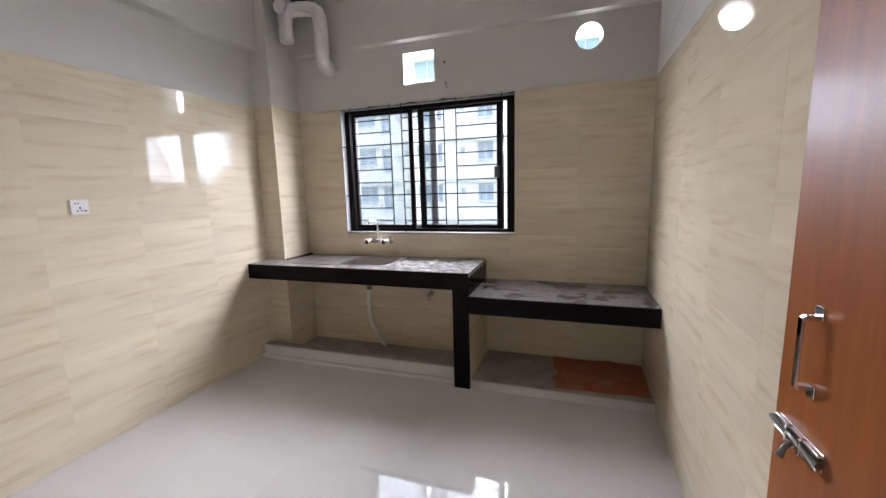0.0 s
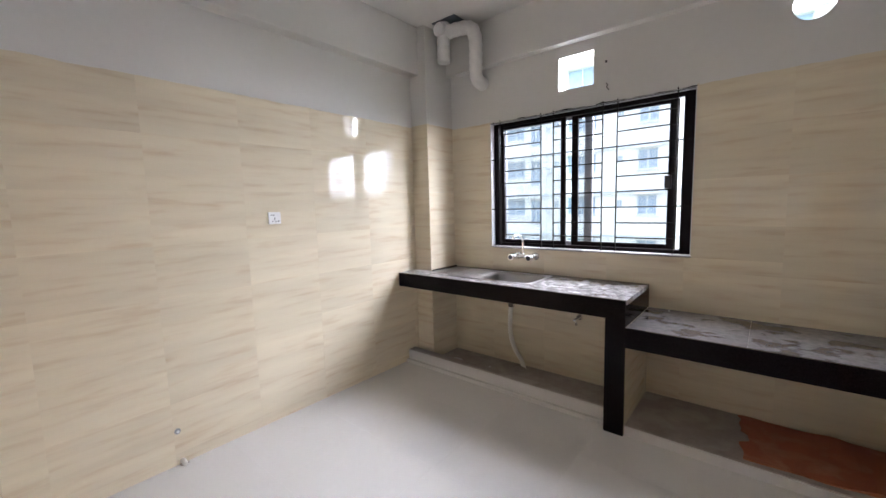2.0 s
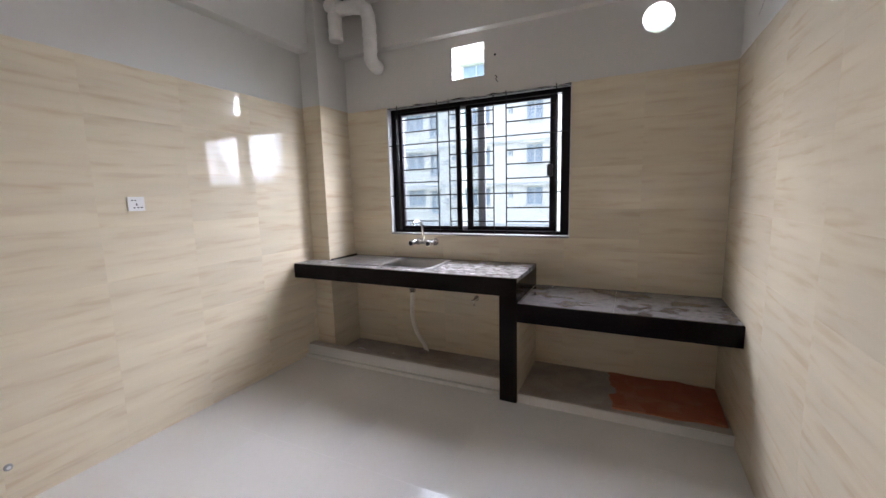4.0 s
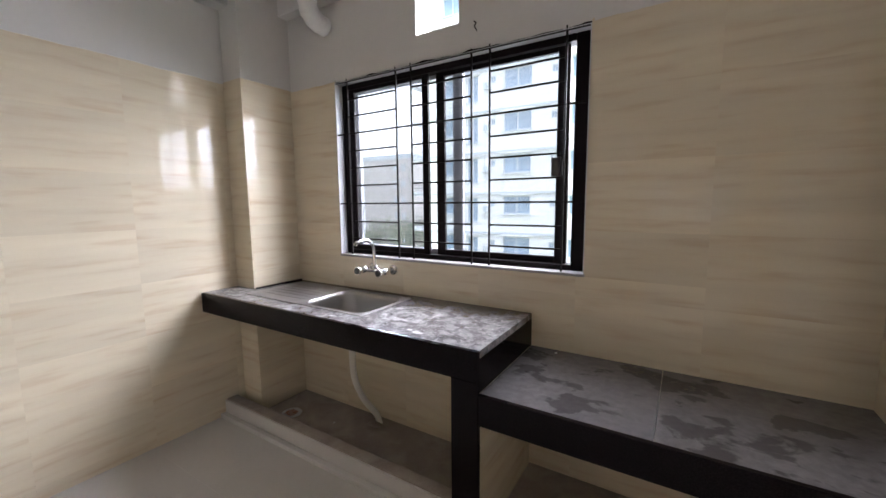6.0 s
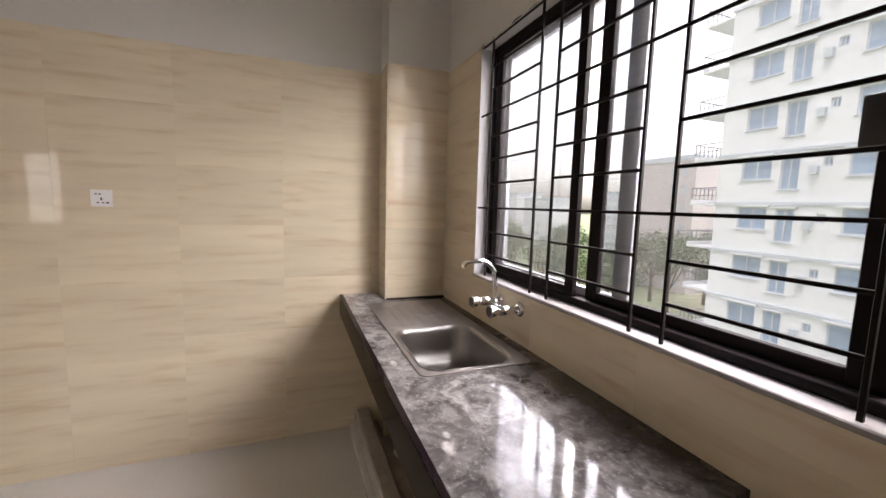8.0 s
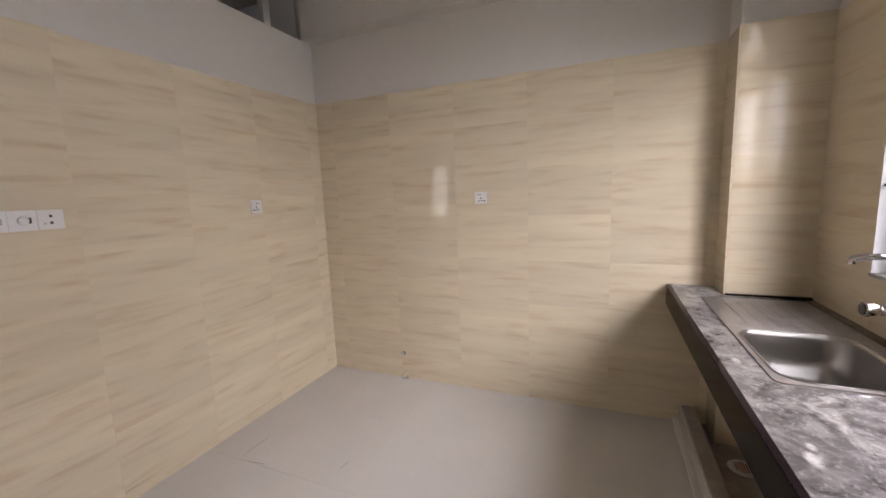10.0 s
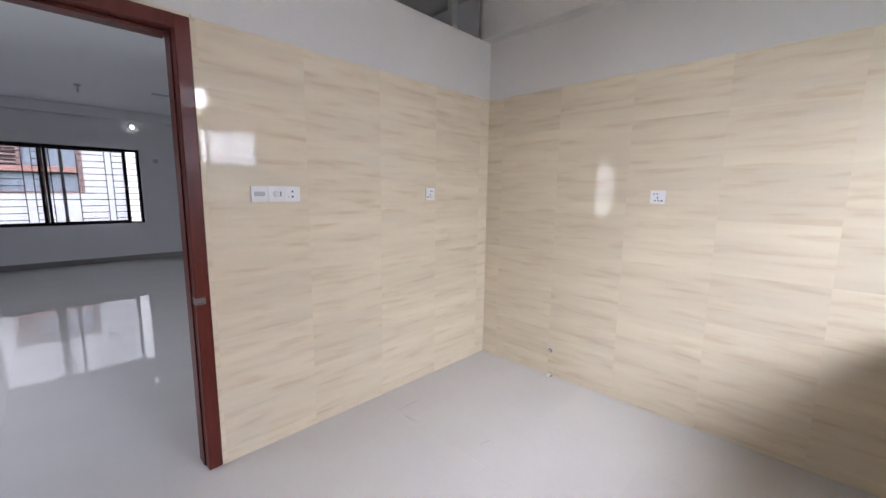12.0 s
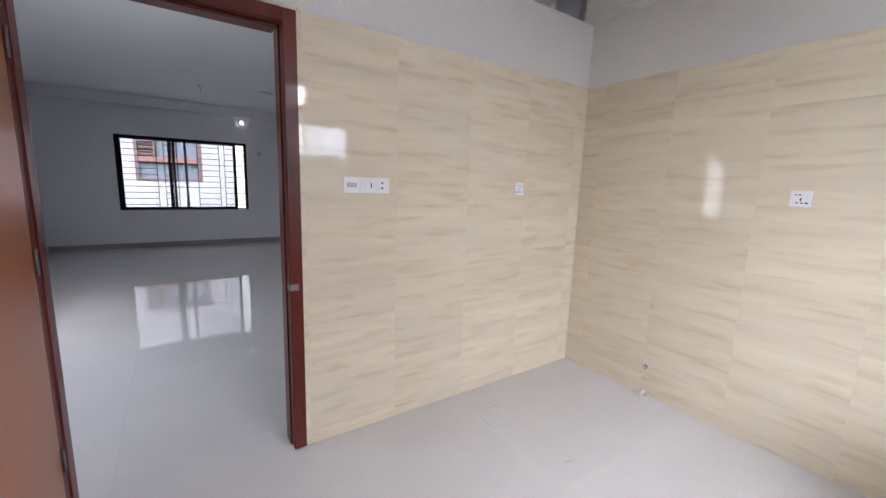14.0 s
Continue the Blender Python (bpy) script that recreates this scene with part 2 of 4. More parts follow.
PAINT = material("white_wall_paint", (0.675, 0.663, 0.643), 0.75, vary=0.03, scale=1.5, fine=25, bump=0.03, spec=0.25)
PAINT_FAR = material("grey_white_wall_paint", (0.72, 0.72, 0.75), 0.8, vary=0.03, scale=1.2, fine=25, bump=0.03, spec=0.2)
REVEAL = material("white_plaster", (0.62, 0.63, 0.66), 0.6, vary=0.04, scale=12, fine=90, bump=0.05)
# white plaster darkened in colour to offset the strong window lamps
SILL = material("darkened_white_plaster", (0.36, 0.35, 0.35), 0.7, vary=0.12, scale=9, fine=80, bump=0.06, spec=0.2)
TILE = tile_material("cream_wall_tile", (0.725, 0.645, 0.495), (0.61, 0.485, 0.335), 0.03, 3.0, 24.0)
GROUT = material("cream_grout", (0.68, 0.60, 0.46), 0.85, vary=0.05)
FLOOR_TILE = material("white_floor_tile", (0.64, 0.625, 0.615), 0.025, vary=0.03, scale=2.0, fine=40, bump=0.002, spec=0.38, rough_vary=0.25)
FLOOR_GROUT = material("pale_floor_grout", (0.6, 0.59, 0.58), 0.8)
GRANITE = granite_material("black_granite", 0.002)
GRANITE_DUSTY = granite_material("dusty_black_granite", 0.22)
GRANITE_WET = granite_material("splashed_black_granite", 0.20, True)
CEMENT = material("grey_cement", (0.33, 0.29, 0.26), 0.85, vary=0.22, scale=7, fine=90, bump=0.12, stain=(0.5, 0.47, 0.43), stain_amount=0.45)
TERRACOTTA = material("terracotta_red", (0.36, 0.115, 0.06), 0.8, vary=0.15, scale=8, fine=80, bump=0.1, stain=(0.5, 0.3, 0.22), stain_amount=0.4)
STEEL = material("brushed_steel", (0.30, 0.285, 0.27), 0.3, metal=1.0, vary=0.03, scale=4, fine=30, bump=0.0, stain=(0.45, 0.43, 0.41), stain_amount=0.0)
STEEL_DUSTY = material("dusty_steel", (0.22, 0.205, 0.20), 0.36, metal=0.6, vary=0.2, scale=7, fine=60, bump=0.02, stain=(0.36, 0.33, 0.32), stain_amount=0.6)
CHROME = material("chrome", (0.82, 0.82, 0.83), 0.08, metal=1.0, vary=0.02, bump=0.0)
DARK_CAP = material("dark_plastic", (0.02, 0.02, 0.025), 0.3, vary=0.05, bump=0)
WHITE_PLASTIC = material("white_plastic", (0.78, 0.78, 0.79), 0.35, vary=0.02, bump=0)
GREY_PLASTIC = material("grey_plastic", (0.45, 0.46, 0.48), 0.4, vary=0.04, bump=0)
PIPE = material("cream_pipe_plastic", (0.80, 0.78, 0.73), 0.45, vary=0.06, scale=9, bump=0.02)
WRAP = material("white_wrapped_pipe", (0.80, 0.79, 0.78), 0.7, vary=0.07, scale=18, fine=70, bump=0.25)
FRAME_DARK = material("dark_brown_aluminium", (0.008, 0.005, 0.006), 0.5, spec=0.1, vary=0.15, scale=10, bump=0.01)
FRAME_GREY = material("grey_aluminium", (0.30, 0.30, 0.32), 0.45, metal=0.4, vary=0.1, scale=10, bump=0.01)
IRON = material("black_painted_iron", (0.008, 0.006, 0.006), 0.5, spec=0.12, vary=0.2, scale=30, bump=0.05)
DOOR_WOOD = material("brown_door_veneer", (0.34, 0.11, 0.032), 0.32, vary=0.22, scale=3.5, fine=22, bump=0.015, stretch=(10, 10, 0.7), coat=0.05, spec=0.4)
FRAME_WOOD = material("dark_red_wood", (0.105, 0.018, 0.011), 0.36, spec=0.3, vary=0.3, scale=4, fine=26, bump=0.03, stretch=(9, 9, 0.6), coat=0.05)
SKIRTING = material("grey_skirting", (0.28, 0.27, 0.27), 0.35, vary=0.06)
GLASS = glass_material("tinted_glass", GLASS_TINT, 0.009)
GLASS_GREY = glass_material("grey_tinted_glass", (0.8, 0.8, 0.82))
GLASS_CLEAR = glass_material("clear_glass", (0.9, 0.92, 0.92))
HOUSE_WHITE = material("white_facade_paint", (0.74, 0.76, 0.78), 0.85, vary=0.05, scale=0.35, fine=4, bump=0.02, stain=(0.6, 0.62, 0.64), stain_amount=0.35)
HOUSE_TRIM = material("pale_grey_trim", (0.50, 0.55, 0.60), 0.85, vary=0.05, scale=1)
# distance haze is mixed into the next two facade colours
HOUSE_BROWN_HAZE = material("hazy_brown_facade", (0.50, 0.46, 0.45), 0.9, vary=0.06, scale=0.3)
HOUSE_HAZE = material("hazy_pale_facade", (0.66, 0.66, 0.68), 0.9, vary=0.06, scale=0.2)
HOUSE_GLASS = material("blue_grey_pane", (0.24, 0.34, 0.46), 0.35, vary=0.25, scale=0.6, fine=3, bump=0)
# far panes lightened in colour to look hazy
HOUSE_PANE_HAZE = material("hazy_pane", (0.46, 0.48, 0.51), 0.5, vary=0.1, scale=0.5, bump=0)
HOUSE_DARK = material("dark_recess", (0.10, 0.12, 0.15), 0.6, vary=0.1)
# neighbour's white wall: shade of the narrow gap is put into the grey
HOUSE_SHADE = material("shaded_white_house_paint", (0.29, 0.29, 0.305), 0.85, vary=0.05, scale=0.6, fine=5, bump=0.02)
BROWN_FRAME = material("dark_brown_paint", (0.10, 0.06, 0.058), 0.6, vary=0.15)
BRICK_RED = material("rust_red_paint", (0.17, 0.085, 0.072), 0.7, vary=0.1)
GROUND = material("grass_and_soil", (0.16, 0.20, 0.11), 0.95, vary=0.35, scale=0.12, fine=2.5, bump=0.1, stain=(0.30, 0.26, 0.2), stain_amount=0.6)
LEAF = material("leaf_green", (0.12, 0.155, 0.09), 0.85, spec=0.1, vary=0.3, scale=0.4, fine=3, bump=0)
BARK = material("brown_bark", (0.14, 0.10, 0.07), 0.9, vary=0.2, scale=5, bump=0.2)
LAMP_GLOW = glow_material("lamp_glow", (1.0, 0.95, 0.88), 0.35)


# ---- mesh helpers ----
def box(bm, x0, x1, y0, y1, z0, z1):
    v = [bm.verts.new(p) for p in ((x0, y0, z0), (x1, y0, z0), (x1, y1, z0), (x0, y1, z0), (x0, y0, z1), (x1, y0, z1), (x1, y1, z1), (x0, y1, z1))]
    for f in ((3, 2, 1, 0), (4, 5, 6, 7), (0, 1, 5, 4), (1, 2, 6, 5), (2, 3, 7, 6), (3, 0, 4, 7)):
        bm.faces.new([v[i] for i in f])
    return v


def boxes(*specs, bevel=0.0, segments=1):
    bm = bmesh.new()
    for s in specs:
        box(bm, *s)
    if bevel:
        bmesh.ops.bevel(bm, geom=bm.edges[:], offset=bevel, segments=segments, affect="EDGES", profile=0.6)
    return bm


def sweep(bm, points, radius, sides=12, caps=True):
    """A round tube along a line of points; radius may be one number or one a point."""
    pts = [Vector(p) for p in points]
    rad = radius if isinstance(radius, (list, tuple)) else [radius] * len(pts)
    side = None
    rings = []
    for i, p in enumerate(pts):
        d = (pts[min(i + 1, len(pts) - 1)] - pts[max(i - 1, 0)]).normalized()
        if side is None:
            side = d.orthogonal().normalized()
        side = (side - d * side.dot(d)).normalized()
        up = d.cross(side)
        rings.append([bm.verts.new(p + rad[i] * (math.cos(2 * math.pi * k / sides) * side + math.sin(2 * math.pi * k / sides) * up)) for k in range(sides)])
    for a, b in zip(rings, rings[1:]):
        for k in range(sides):
            f = bm.faces.new((a[k], a[(k + 1) % sides], b[(k + 1) % sides], b[k]))
            f.smooth = True
    if caps:
        bm.faces.new(rings[0][::-1])
        bm.faces.new(rings[-1])
    return bm


def curve_points(points, steps=8):
    """A smooth line through the points."""
    p = [Vector(q) for q in points]
    p = [2 * p[0] - p[1], *p, 2 * p[-1] - p[-2]]
    out = []
    for a, b, c, d in zip(p, p[1:], p[2:], p[3:]):
        for i in range(steps):
            t = i / steps
            out.append(0.5 * (2 * b + (c - a) * t + (2 * a - 5 * b + 4 * c - d) * t * t + (3 * b - a - 3 * c + d) * t ** 3))
    return [*out, p[-2]]


def rounded_loop(x0, x1, y0, y1, r, n=6):
    out = []
    for cx, cy, a0 in ((x1 - r, y1 - r, 0), (x0 + r, y1 - r, 90), (x0 + r, y0 + r, 180), (x1 - r, y0 + r, 270)):
        for i in range(n + 1):
            a = radians(a0 + 90 * i / n)
            out.append((cx + r * math.cos(a), cy + r * math.sin(a)))
    return out


def mesh_of(name, bm, mat):
    me = bpy.data.meshes.new(name)
    bmesh.ops.recalc_face_normals(bm, faces=bm.faces[:])
    bm.to_mesh(me)
    bm.free()
    if mat:
        me.materials.append(mat)
    return me


def thing(name, at, label, category="", group="", kind=""):
    ob = new(name)
    ob.empty_display_size = 0.05
    ob.location = at
    return tagged(ob, label, category, group, kind)


def part(name, bm, mat, parent, label=""):
    """A bmesh given in world metres, linked as one mesh under a thing or under a part of it."""
    root = parent
    while root.parent:
        root = root.parent
    bmesh.ops.translate(bm, verts=bm.verts[:], vec=-root.location)
    ob = new(name, mesh_of(name, bm, mat))
    ob.parent = parent
    return tagged(ob, label)


def solid(name, bm, mat, label, category="", group="", kind=""):
    return tagged(new(name, mesh_of(name, bm, mat)), label, category, group, kind)


# ---- the rooms ----
W, L, H = 3.175, 3.10, 3.05          # kitchen: width, depth, height
TOP = 2.204                          # upper edge of the wall tiles
WIN = (0.63, 2.20, 1.087, 2.186)     # kitchen window opening: x, x, z, z
VENT = (1.265, 1.537, 2.342, 2.589)
ROUND = (2.73, 2.524, 0.092)
LX0, LX1, LY, LH = -2.0, 4.6, -7.75, 2.9   # living room
FWIN = (1.275, 3.535, 0.742, 2.187)


def cut(rect, holes):
    """The rectangles that are left of rect (u, u, z, z) once the holes are taken out."""
    left = [rect]
    for a0, a1, b0, b1 in holes:
        rest = []
        for u0, u1, z0, z1 in left:
            if a1 <= u0 or a0 >= u1 or b1 <= z0 or b0 >= z1:
                rest.append((u0, u1, z0, z1))
                continue
            if z0 < b0:
                rest.append((u0, u1, z0, b0))
            if b1 < z1:
                rest.append((u0, u1, b1, z1))
            m0, m1 = max(z0, b0), min(z1, b1)
            if u0 < a0:
                rest.append((u0, a0, m0, m1))
            if a1 < u1:
                rest.append((a1, u1, m0, m1))
        left = rest
    return left


def pierced(bm, rect, holes, d0, d1, place):
    """One closed plate over rect (u, u, v, v) with rectangular openings through it, from depth d0 to d1."""
    us = sorted({rect[0], rect[1], *[min(max(h[k], rect[0]), rect[1]) for h in holes for k in (0, 1)]})
    vs = sorted({rect[2], rect[3], *[min(max(h[k], rect[2]), rect[3]) for h in holes for k in (2, 3)]})
    verts = {}

    def vert(i, j, k):
        if (i, j, k) not in verts:
            verts[i, j, k] = bm.verts.new(place(us[i], vs[j], d1 if k else d0))
        return verts[i, j, k]

    def full(i, j):
        if not (0 <= i < len(us) - 1 and 0 <= j < len(vs) - 1):
            return False
        u, v = (us[i] + us[i + 1]) / 2, (vs[j] + vs[j + 1]) / 2
        return not any(h[0] < u < h[1] and h[2] < v < h[3] for h in holes)

    for i in range(len(us) - 1):
        for j in range(len(vs) - 1):
            if not full(i, j):
                continue
            for k in (0, 1):
                bm.faces.new((vert(i, j, k), vert(i + 1, j, k), vert(i + 1, j + 1, k), vert(i, j + 1, k)))
            for di, dj, a, c in ((-1, 0, (i, j), (i, j + 1)), (1, 0, (i + 1, j), (i + 1, j + 1)), (0, -1, (i, j), (i + 1, j)), (0, 1, (i, j + 1), (i + 1, j + 1))):
                if not full(i + di, j + dj):
                    bm.faces.new((vert(*a, 0), vert(*c, 0), vert(*c, 1), vert(*a, 1)))
    return bm


def wall_y(name, y0, y1, rect, holes, mat, label):
    return solid(name, pierced(bmesh.new(), rect, holes, y0, y1, lambda u, v, d: (u, d, v)), mat, label, kind="structure")


floor = solid("floor", boxes((-2.15, 4.75, -7.9, 3.25, -0.2, -0.0095)), FLOOR_GROUT, "glossy off-white porcelain tile floor", kind="structure")
sq = 0.13
wall_n = wall_y("wall_north", L + 0.008, L + 0.16, (-0.15, W + 0.15, -0.05, H), [WIN, VENT, (ROUND[0] - sq, ROUND[0] + sq, ROUND[1] - sq, ROUND[1] + sq)], PAINT, "white plastered wall with cream tiles and a window")
bm = bmesh.new()
N = 32
ring = []
for y in (L + 0.008, L + 0.16):
    inner = [bm.verts.new((ROUND[0] + ROUND[2] * math.cos(2 * math.pi * k / N), y, ROUND[1] + ROUND[2] * math.sin(2 * math.pi * k / N))) for k in range(N)]
    outer = []
    for k in range(N):
        c, s = math.cos(2 * math.pi * k / N), math.sin(2 * math.pi * k / N)
        q = sq / max(abs(c), abs(s))
        outer.append(bm.verts.new((ROUND[0] + q * c, y, ROUND[1] + q * s)))
    for k in range(N):
        bm.faces.new((inner[k], inner[(k + 1) % N], outer[(k + 1) % N], outer[k]))
    ring.append(inner)
for k in range(N):
    bm.faces.new((ring[0][k], ring[0][(k + 1) % N], ring[1][(k + 1) % N], ring[1][k]))
part("round_vent_surround", bm, PAINT, wall_n, "white plaster round the exhaust hole")

wall_w = solid("wall_west", boxes((-0.15, -0.008, -0.13, L + 0.16, -0.05, H)), PAINT, "white wall with glossy cream tiles below", kind="structure")
wall_e = solid("wall_east", boxes((W + 0.008, W + 0.15, -0.13, L + 0.16, -0.05, H)), PAINT, "white wall with glossy cream tiles below", kind="structure")
DOOR = (2.168, 3.177, -0.1, 2.188)
wall_s = wall_y("wall_south", -0.13, -0.008, (-0.15, W + 0.15, -0.05, 2.645), [DOOR], PAINT, "white wall with cream tiles and a doorway")
column = solid("column", boxes((-0.008, 0.184, 2.742, L + 0.01, -0.02, H)), PAINT, "white corner column with cream tiles", kind="structure")
solid("beam_west", boxes((-0.009, 0.10, -0.01, 2.743, 2.645, H + 0.002), bevel=0.004), PAINT, "white plastered ceiling beam", kind="structure")
solid("beam_north", boxes((0.18, W + 0.01, 3.035, L + 0.012, 2.672, H + 0.002), bevel=0.004), PAINT, "white plastered beam above the window", kind="structure")
solid("ceiling", boxes((-0.15, W + 0.15, -1.15, L + 0.16, H, H + 0.15)), PAINT, "white plastered kitchen ceiling", kind="structure")
solid("loft_slab", boxes((-0.15, W + 0.15, -1.0, -0.131, 2.545, 2.644)), PAINT, "white storage loft above the doorway", kind="structure")
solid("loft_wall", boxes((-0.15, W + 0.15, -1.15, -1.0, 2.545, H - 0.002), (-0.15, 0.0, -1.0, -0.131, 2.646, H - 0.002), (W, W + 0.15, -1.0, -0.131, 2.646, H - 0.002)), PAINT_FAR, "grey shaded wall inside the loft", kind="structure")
solid("loft_post", boxes((0.085, 0.15, -0.36, -0.30, 2.645, H - 0.002), bevel=0.004), PAINT, "white plastered upright inside the loft", kind="structure")



def paint_line(name, u0, u1, place, seed):
    """Ragged lower edge of the white paint where it laps over the tiles."""
    bm = bmesh.new()
    n = max(2, int((u1 - u0) / 0.03))
    prev = None
    for k in range(n + 1):
        u = u0 + (u1 - u0) * k / n
        low = TOP - 0.005 - 0.011 * abs(noise.noise((u * 5.0, seed, 0.3))) - 0.006 * abs(noise.noise((u * 17.0, seed, 1.3)))
        ring = [bm.verts.new(place(u, d, z)) for d, z in ((0.0, low), (0.001, low + 0.001), (0.001, TOP + 0.002), (-0.007, TOP + 0.004), (-0.007, low))]
        if prev:
            for m in range(5):
                bm.faces.new((prev[m], prev[(m + 1) % 5], ring[(m + 1) % 5], ring[m]))
        else:
            bm.faces.new(ring)
        prev = ring
    bm.faces.new(prev[::-1])
    return solid(name, bm, PAINT, "ragged white paint edge over the tiles", kind="structure")


paint_line("trim_paint_west", 0.0, 2.734, lambda u, d, z: (d, u, z), 1.0)
paint_line("trim_paint_south", 0.0, 2.16, lambda u, d, z: (u, d, z), 2.0)
paint_line("trim_paint_east", 0.0, L, lambda u, d, z: (W - d, u, z), 3.0)
paint_line("trim_paint_north", 2.21, W, lambda u, d, z: (u, L - d, z), 4.0)
paint_line("trim_paint_corner", 0.192, 0.63, lambda u, d, z: (u, L - d, z), 5.0)

bm = bmesh.new()
sweep(bm, [(W + 0.008, 2.43, 2.405), (W + 0.008, 2.49, 2.388), (W + 0.008, 2.53, 2.39), (W + 0.008, 2.60, 2.371), (W + 0.008, 2.66, 2.366), (W + 0.008, 2.72, 2.335), (W + 0.008, 2.77, 2.318)], [0.001, 0.0022, 0.0016, 0.0024, 0.0014, 0.002, 0.0008], 5)
sweep(bm, [(W + 0.008, 2.60, 2.371), (W + 0.008, 2.66, 2.40), (W + 0.008, 2.74, 2.41)], [0.0016, 0.0014, 0.0006], 5)
solid("crack_line", bm, FRAME_GREY, "thin dark crack in the white plaster", kind="structure")
bm = bmesh.new()
prev = None
for k in range(61):
    u = WIN[0] + (WIN[1] - WIN[0]) * k / 60
    top = WIN[3] + 0.001 + 0.016 * max(0.0, noise.noise((u * 9.0, 7.7, 0.0))) + 0.008 * abs(noise.noise((u * 31.0, 2.1, 0.0)))
    ring = [bm.verts.new(p) for p in ((u, L - 0.002, WIN[3] - 0.006), (u, L - 0.002, top), (u, L + 0.009, top), (u, L + 0.009, WIN[3] - 0.006))]
    if prev:
        for m in range(4):
            bm.faces.new((prev[m], prev[(m + 1) % 4], ring[(m + 1) % 4], ring[m]))
    else:
        bm.faces.new(ring)
    prev = ring
bm.faces.new(prev[::-1])
solid("trim_sealant", bm, FRAME_DARK, "ragged black sealant above the kitchen window", kind="structure")

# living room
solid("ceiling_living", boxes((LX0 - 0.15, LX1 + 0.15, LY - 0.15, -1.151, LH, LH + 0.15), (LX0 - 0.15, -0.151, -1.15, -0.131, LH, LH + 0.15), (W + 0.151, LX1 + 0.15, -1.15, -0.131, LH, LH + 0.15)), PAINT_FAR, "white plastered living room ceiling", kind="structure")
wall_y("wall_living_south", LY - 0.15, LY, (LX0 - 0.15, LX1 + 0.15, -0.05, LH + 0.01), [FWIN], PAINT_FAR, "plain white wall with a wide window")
EWIN = (-2.6, -0.66, 0.95, 1.97)
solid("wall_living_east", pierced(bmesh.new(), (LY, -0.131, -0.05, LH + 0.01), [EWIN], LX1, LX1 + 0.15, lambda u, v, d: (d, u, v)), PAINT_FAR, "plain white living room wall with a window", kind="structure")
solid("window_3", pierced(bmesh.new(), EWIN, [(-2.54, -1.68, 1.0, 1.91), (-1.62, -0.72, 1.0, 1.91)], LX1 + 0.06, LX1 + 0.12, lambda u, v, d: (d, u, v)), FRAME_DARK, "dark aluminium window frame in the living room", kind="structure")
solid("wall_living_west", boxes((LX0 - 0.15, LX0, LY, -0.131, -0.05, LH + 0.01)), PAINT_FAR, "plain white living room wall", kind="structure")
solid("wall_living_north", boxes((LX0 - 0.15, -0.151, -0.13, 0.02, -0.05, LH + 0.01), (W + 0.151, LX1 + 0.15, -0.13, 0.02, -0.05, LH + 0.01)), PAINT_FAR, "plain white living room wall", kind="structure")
solid("beam_living", boxes((LX0, LX1, LY + 0.001, LY + 0.12, 2.72, LH + 0.001), bevel=0.004), PAINT_FAR, "white beam above the far window", kind="structure")
for name, spec in (("baseboard_south", (LX0, LX1, LY + 0.0005, LY + 0.012, 0.0005, 0.10)), ("baseboard_east", (LX1 - 0.012, LX1 - 0.0005, LY + 0.012, -0.131, 0.0005, 0.10)), ("baseboard_west", (LX0 + 0.0005, LX0 + 0.012, LY + 0.012, -0.131, 0.0005, 0.10))):
    solid(name, boxes(spec, bevel=0.002), SKIRTING, "low grey tile skirting", kind="structure")


# ---- doorway ----
def jamb(x0, x1, inner):
    """Frame post with a rebate on the side of the opening."""
    bm = boxes((x0, x1, -0.142, 0.005, 0.0, 2.188), bevel=0.004)
    s = 1 if inner == x1 else -1
    box(bm, *sorted((inner, inner + s * 0.007)), -0.142, -0.055, 0.0, 2.128)
    return bm


door_frame = thing("door_frame", (2.6, -0.06, 0), "dark red varnished wooden door frame round the kitchen doorway", "door frame")
part("jamb", jamb(2.169, 2.232, 2.232), FRAME_WOOD, door_frame)
part("jamb", jamb(3.115, 3.176, 3.115), FRAME_WOOD, door_frame)
part("head", boxes((2.232, 3.115, -0.142, 0.005, 2.128, 2.188), (2.246, 3.101, -0.142, -0.055, 2.112, 2.128), bevel=0.003), FRAME_WOOD, door_frame)
part("strike_plate", boxes((2.2315, 2.235, -0.045, 0.008, 0.878, 0.912), (2.19, 2.2345, 0.0045, 0.0075, 0.878, 0.912), (2.2, 2.232, 0.007, 0.013, 0.886, 0.891), (2.2, 2.232, 0.007, 0.013, 0.898, 0.903), bevel=0.001), STEEL, door_frame, "small steel bolt keeper")

door = thing("door_1", (3.113, 0.012, 0.01), "brown veneered wooden door standing open into the kitchen", "door", kind="structure")
door.rotation_euler = (0, 0, radians(1.7))
DX = 3.113
leaf = part("leaf", boxes((DX, DX + 0.034, 0.016, 0.893, 0.012, 2.12), bevel=0.003), DOOR_WOOD, door)
handle = part("pull_handle", boxes((DX - 0.0035, DX - 0.0002, 0.768, 0.792, 1.203, 1.229), (DX - 0.0035, DX - 0.0002, 0.768, 0.792, 1.05, 1.076), bevel=0.001), CHROME, door, "polished steel pull handle")
bm = bmesh.new()
for a, c in (((0, 1.21), (-0.027, 1.206)), ((0, 1.069), (-0.027, 1.073))):
    box(bm, DX + c[0], DX + a[0] - 0.002, 0.772, 0.788, min(a[1], c[1]) - 0.003, max(a[1], c[1]) + 0.003)
box(bm, DX - 0.031, DX - 0.0245, 0.772, 0.788, 1.069, 1.21)
bmesh.ops.bevel(bm, geom=bm.edges[:], offset=0.0022, segments=2, affect="EDGES")
part("grip", bm, CHROME, handle)
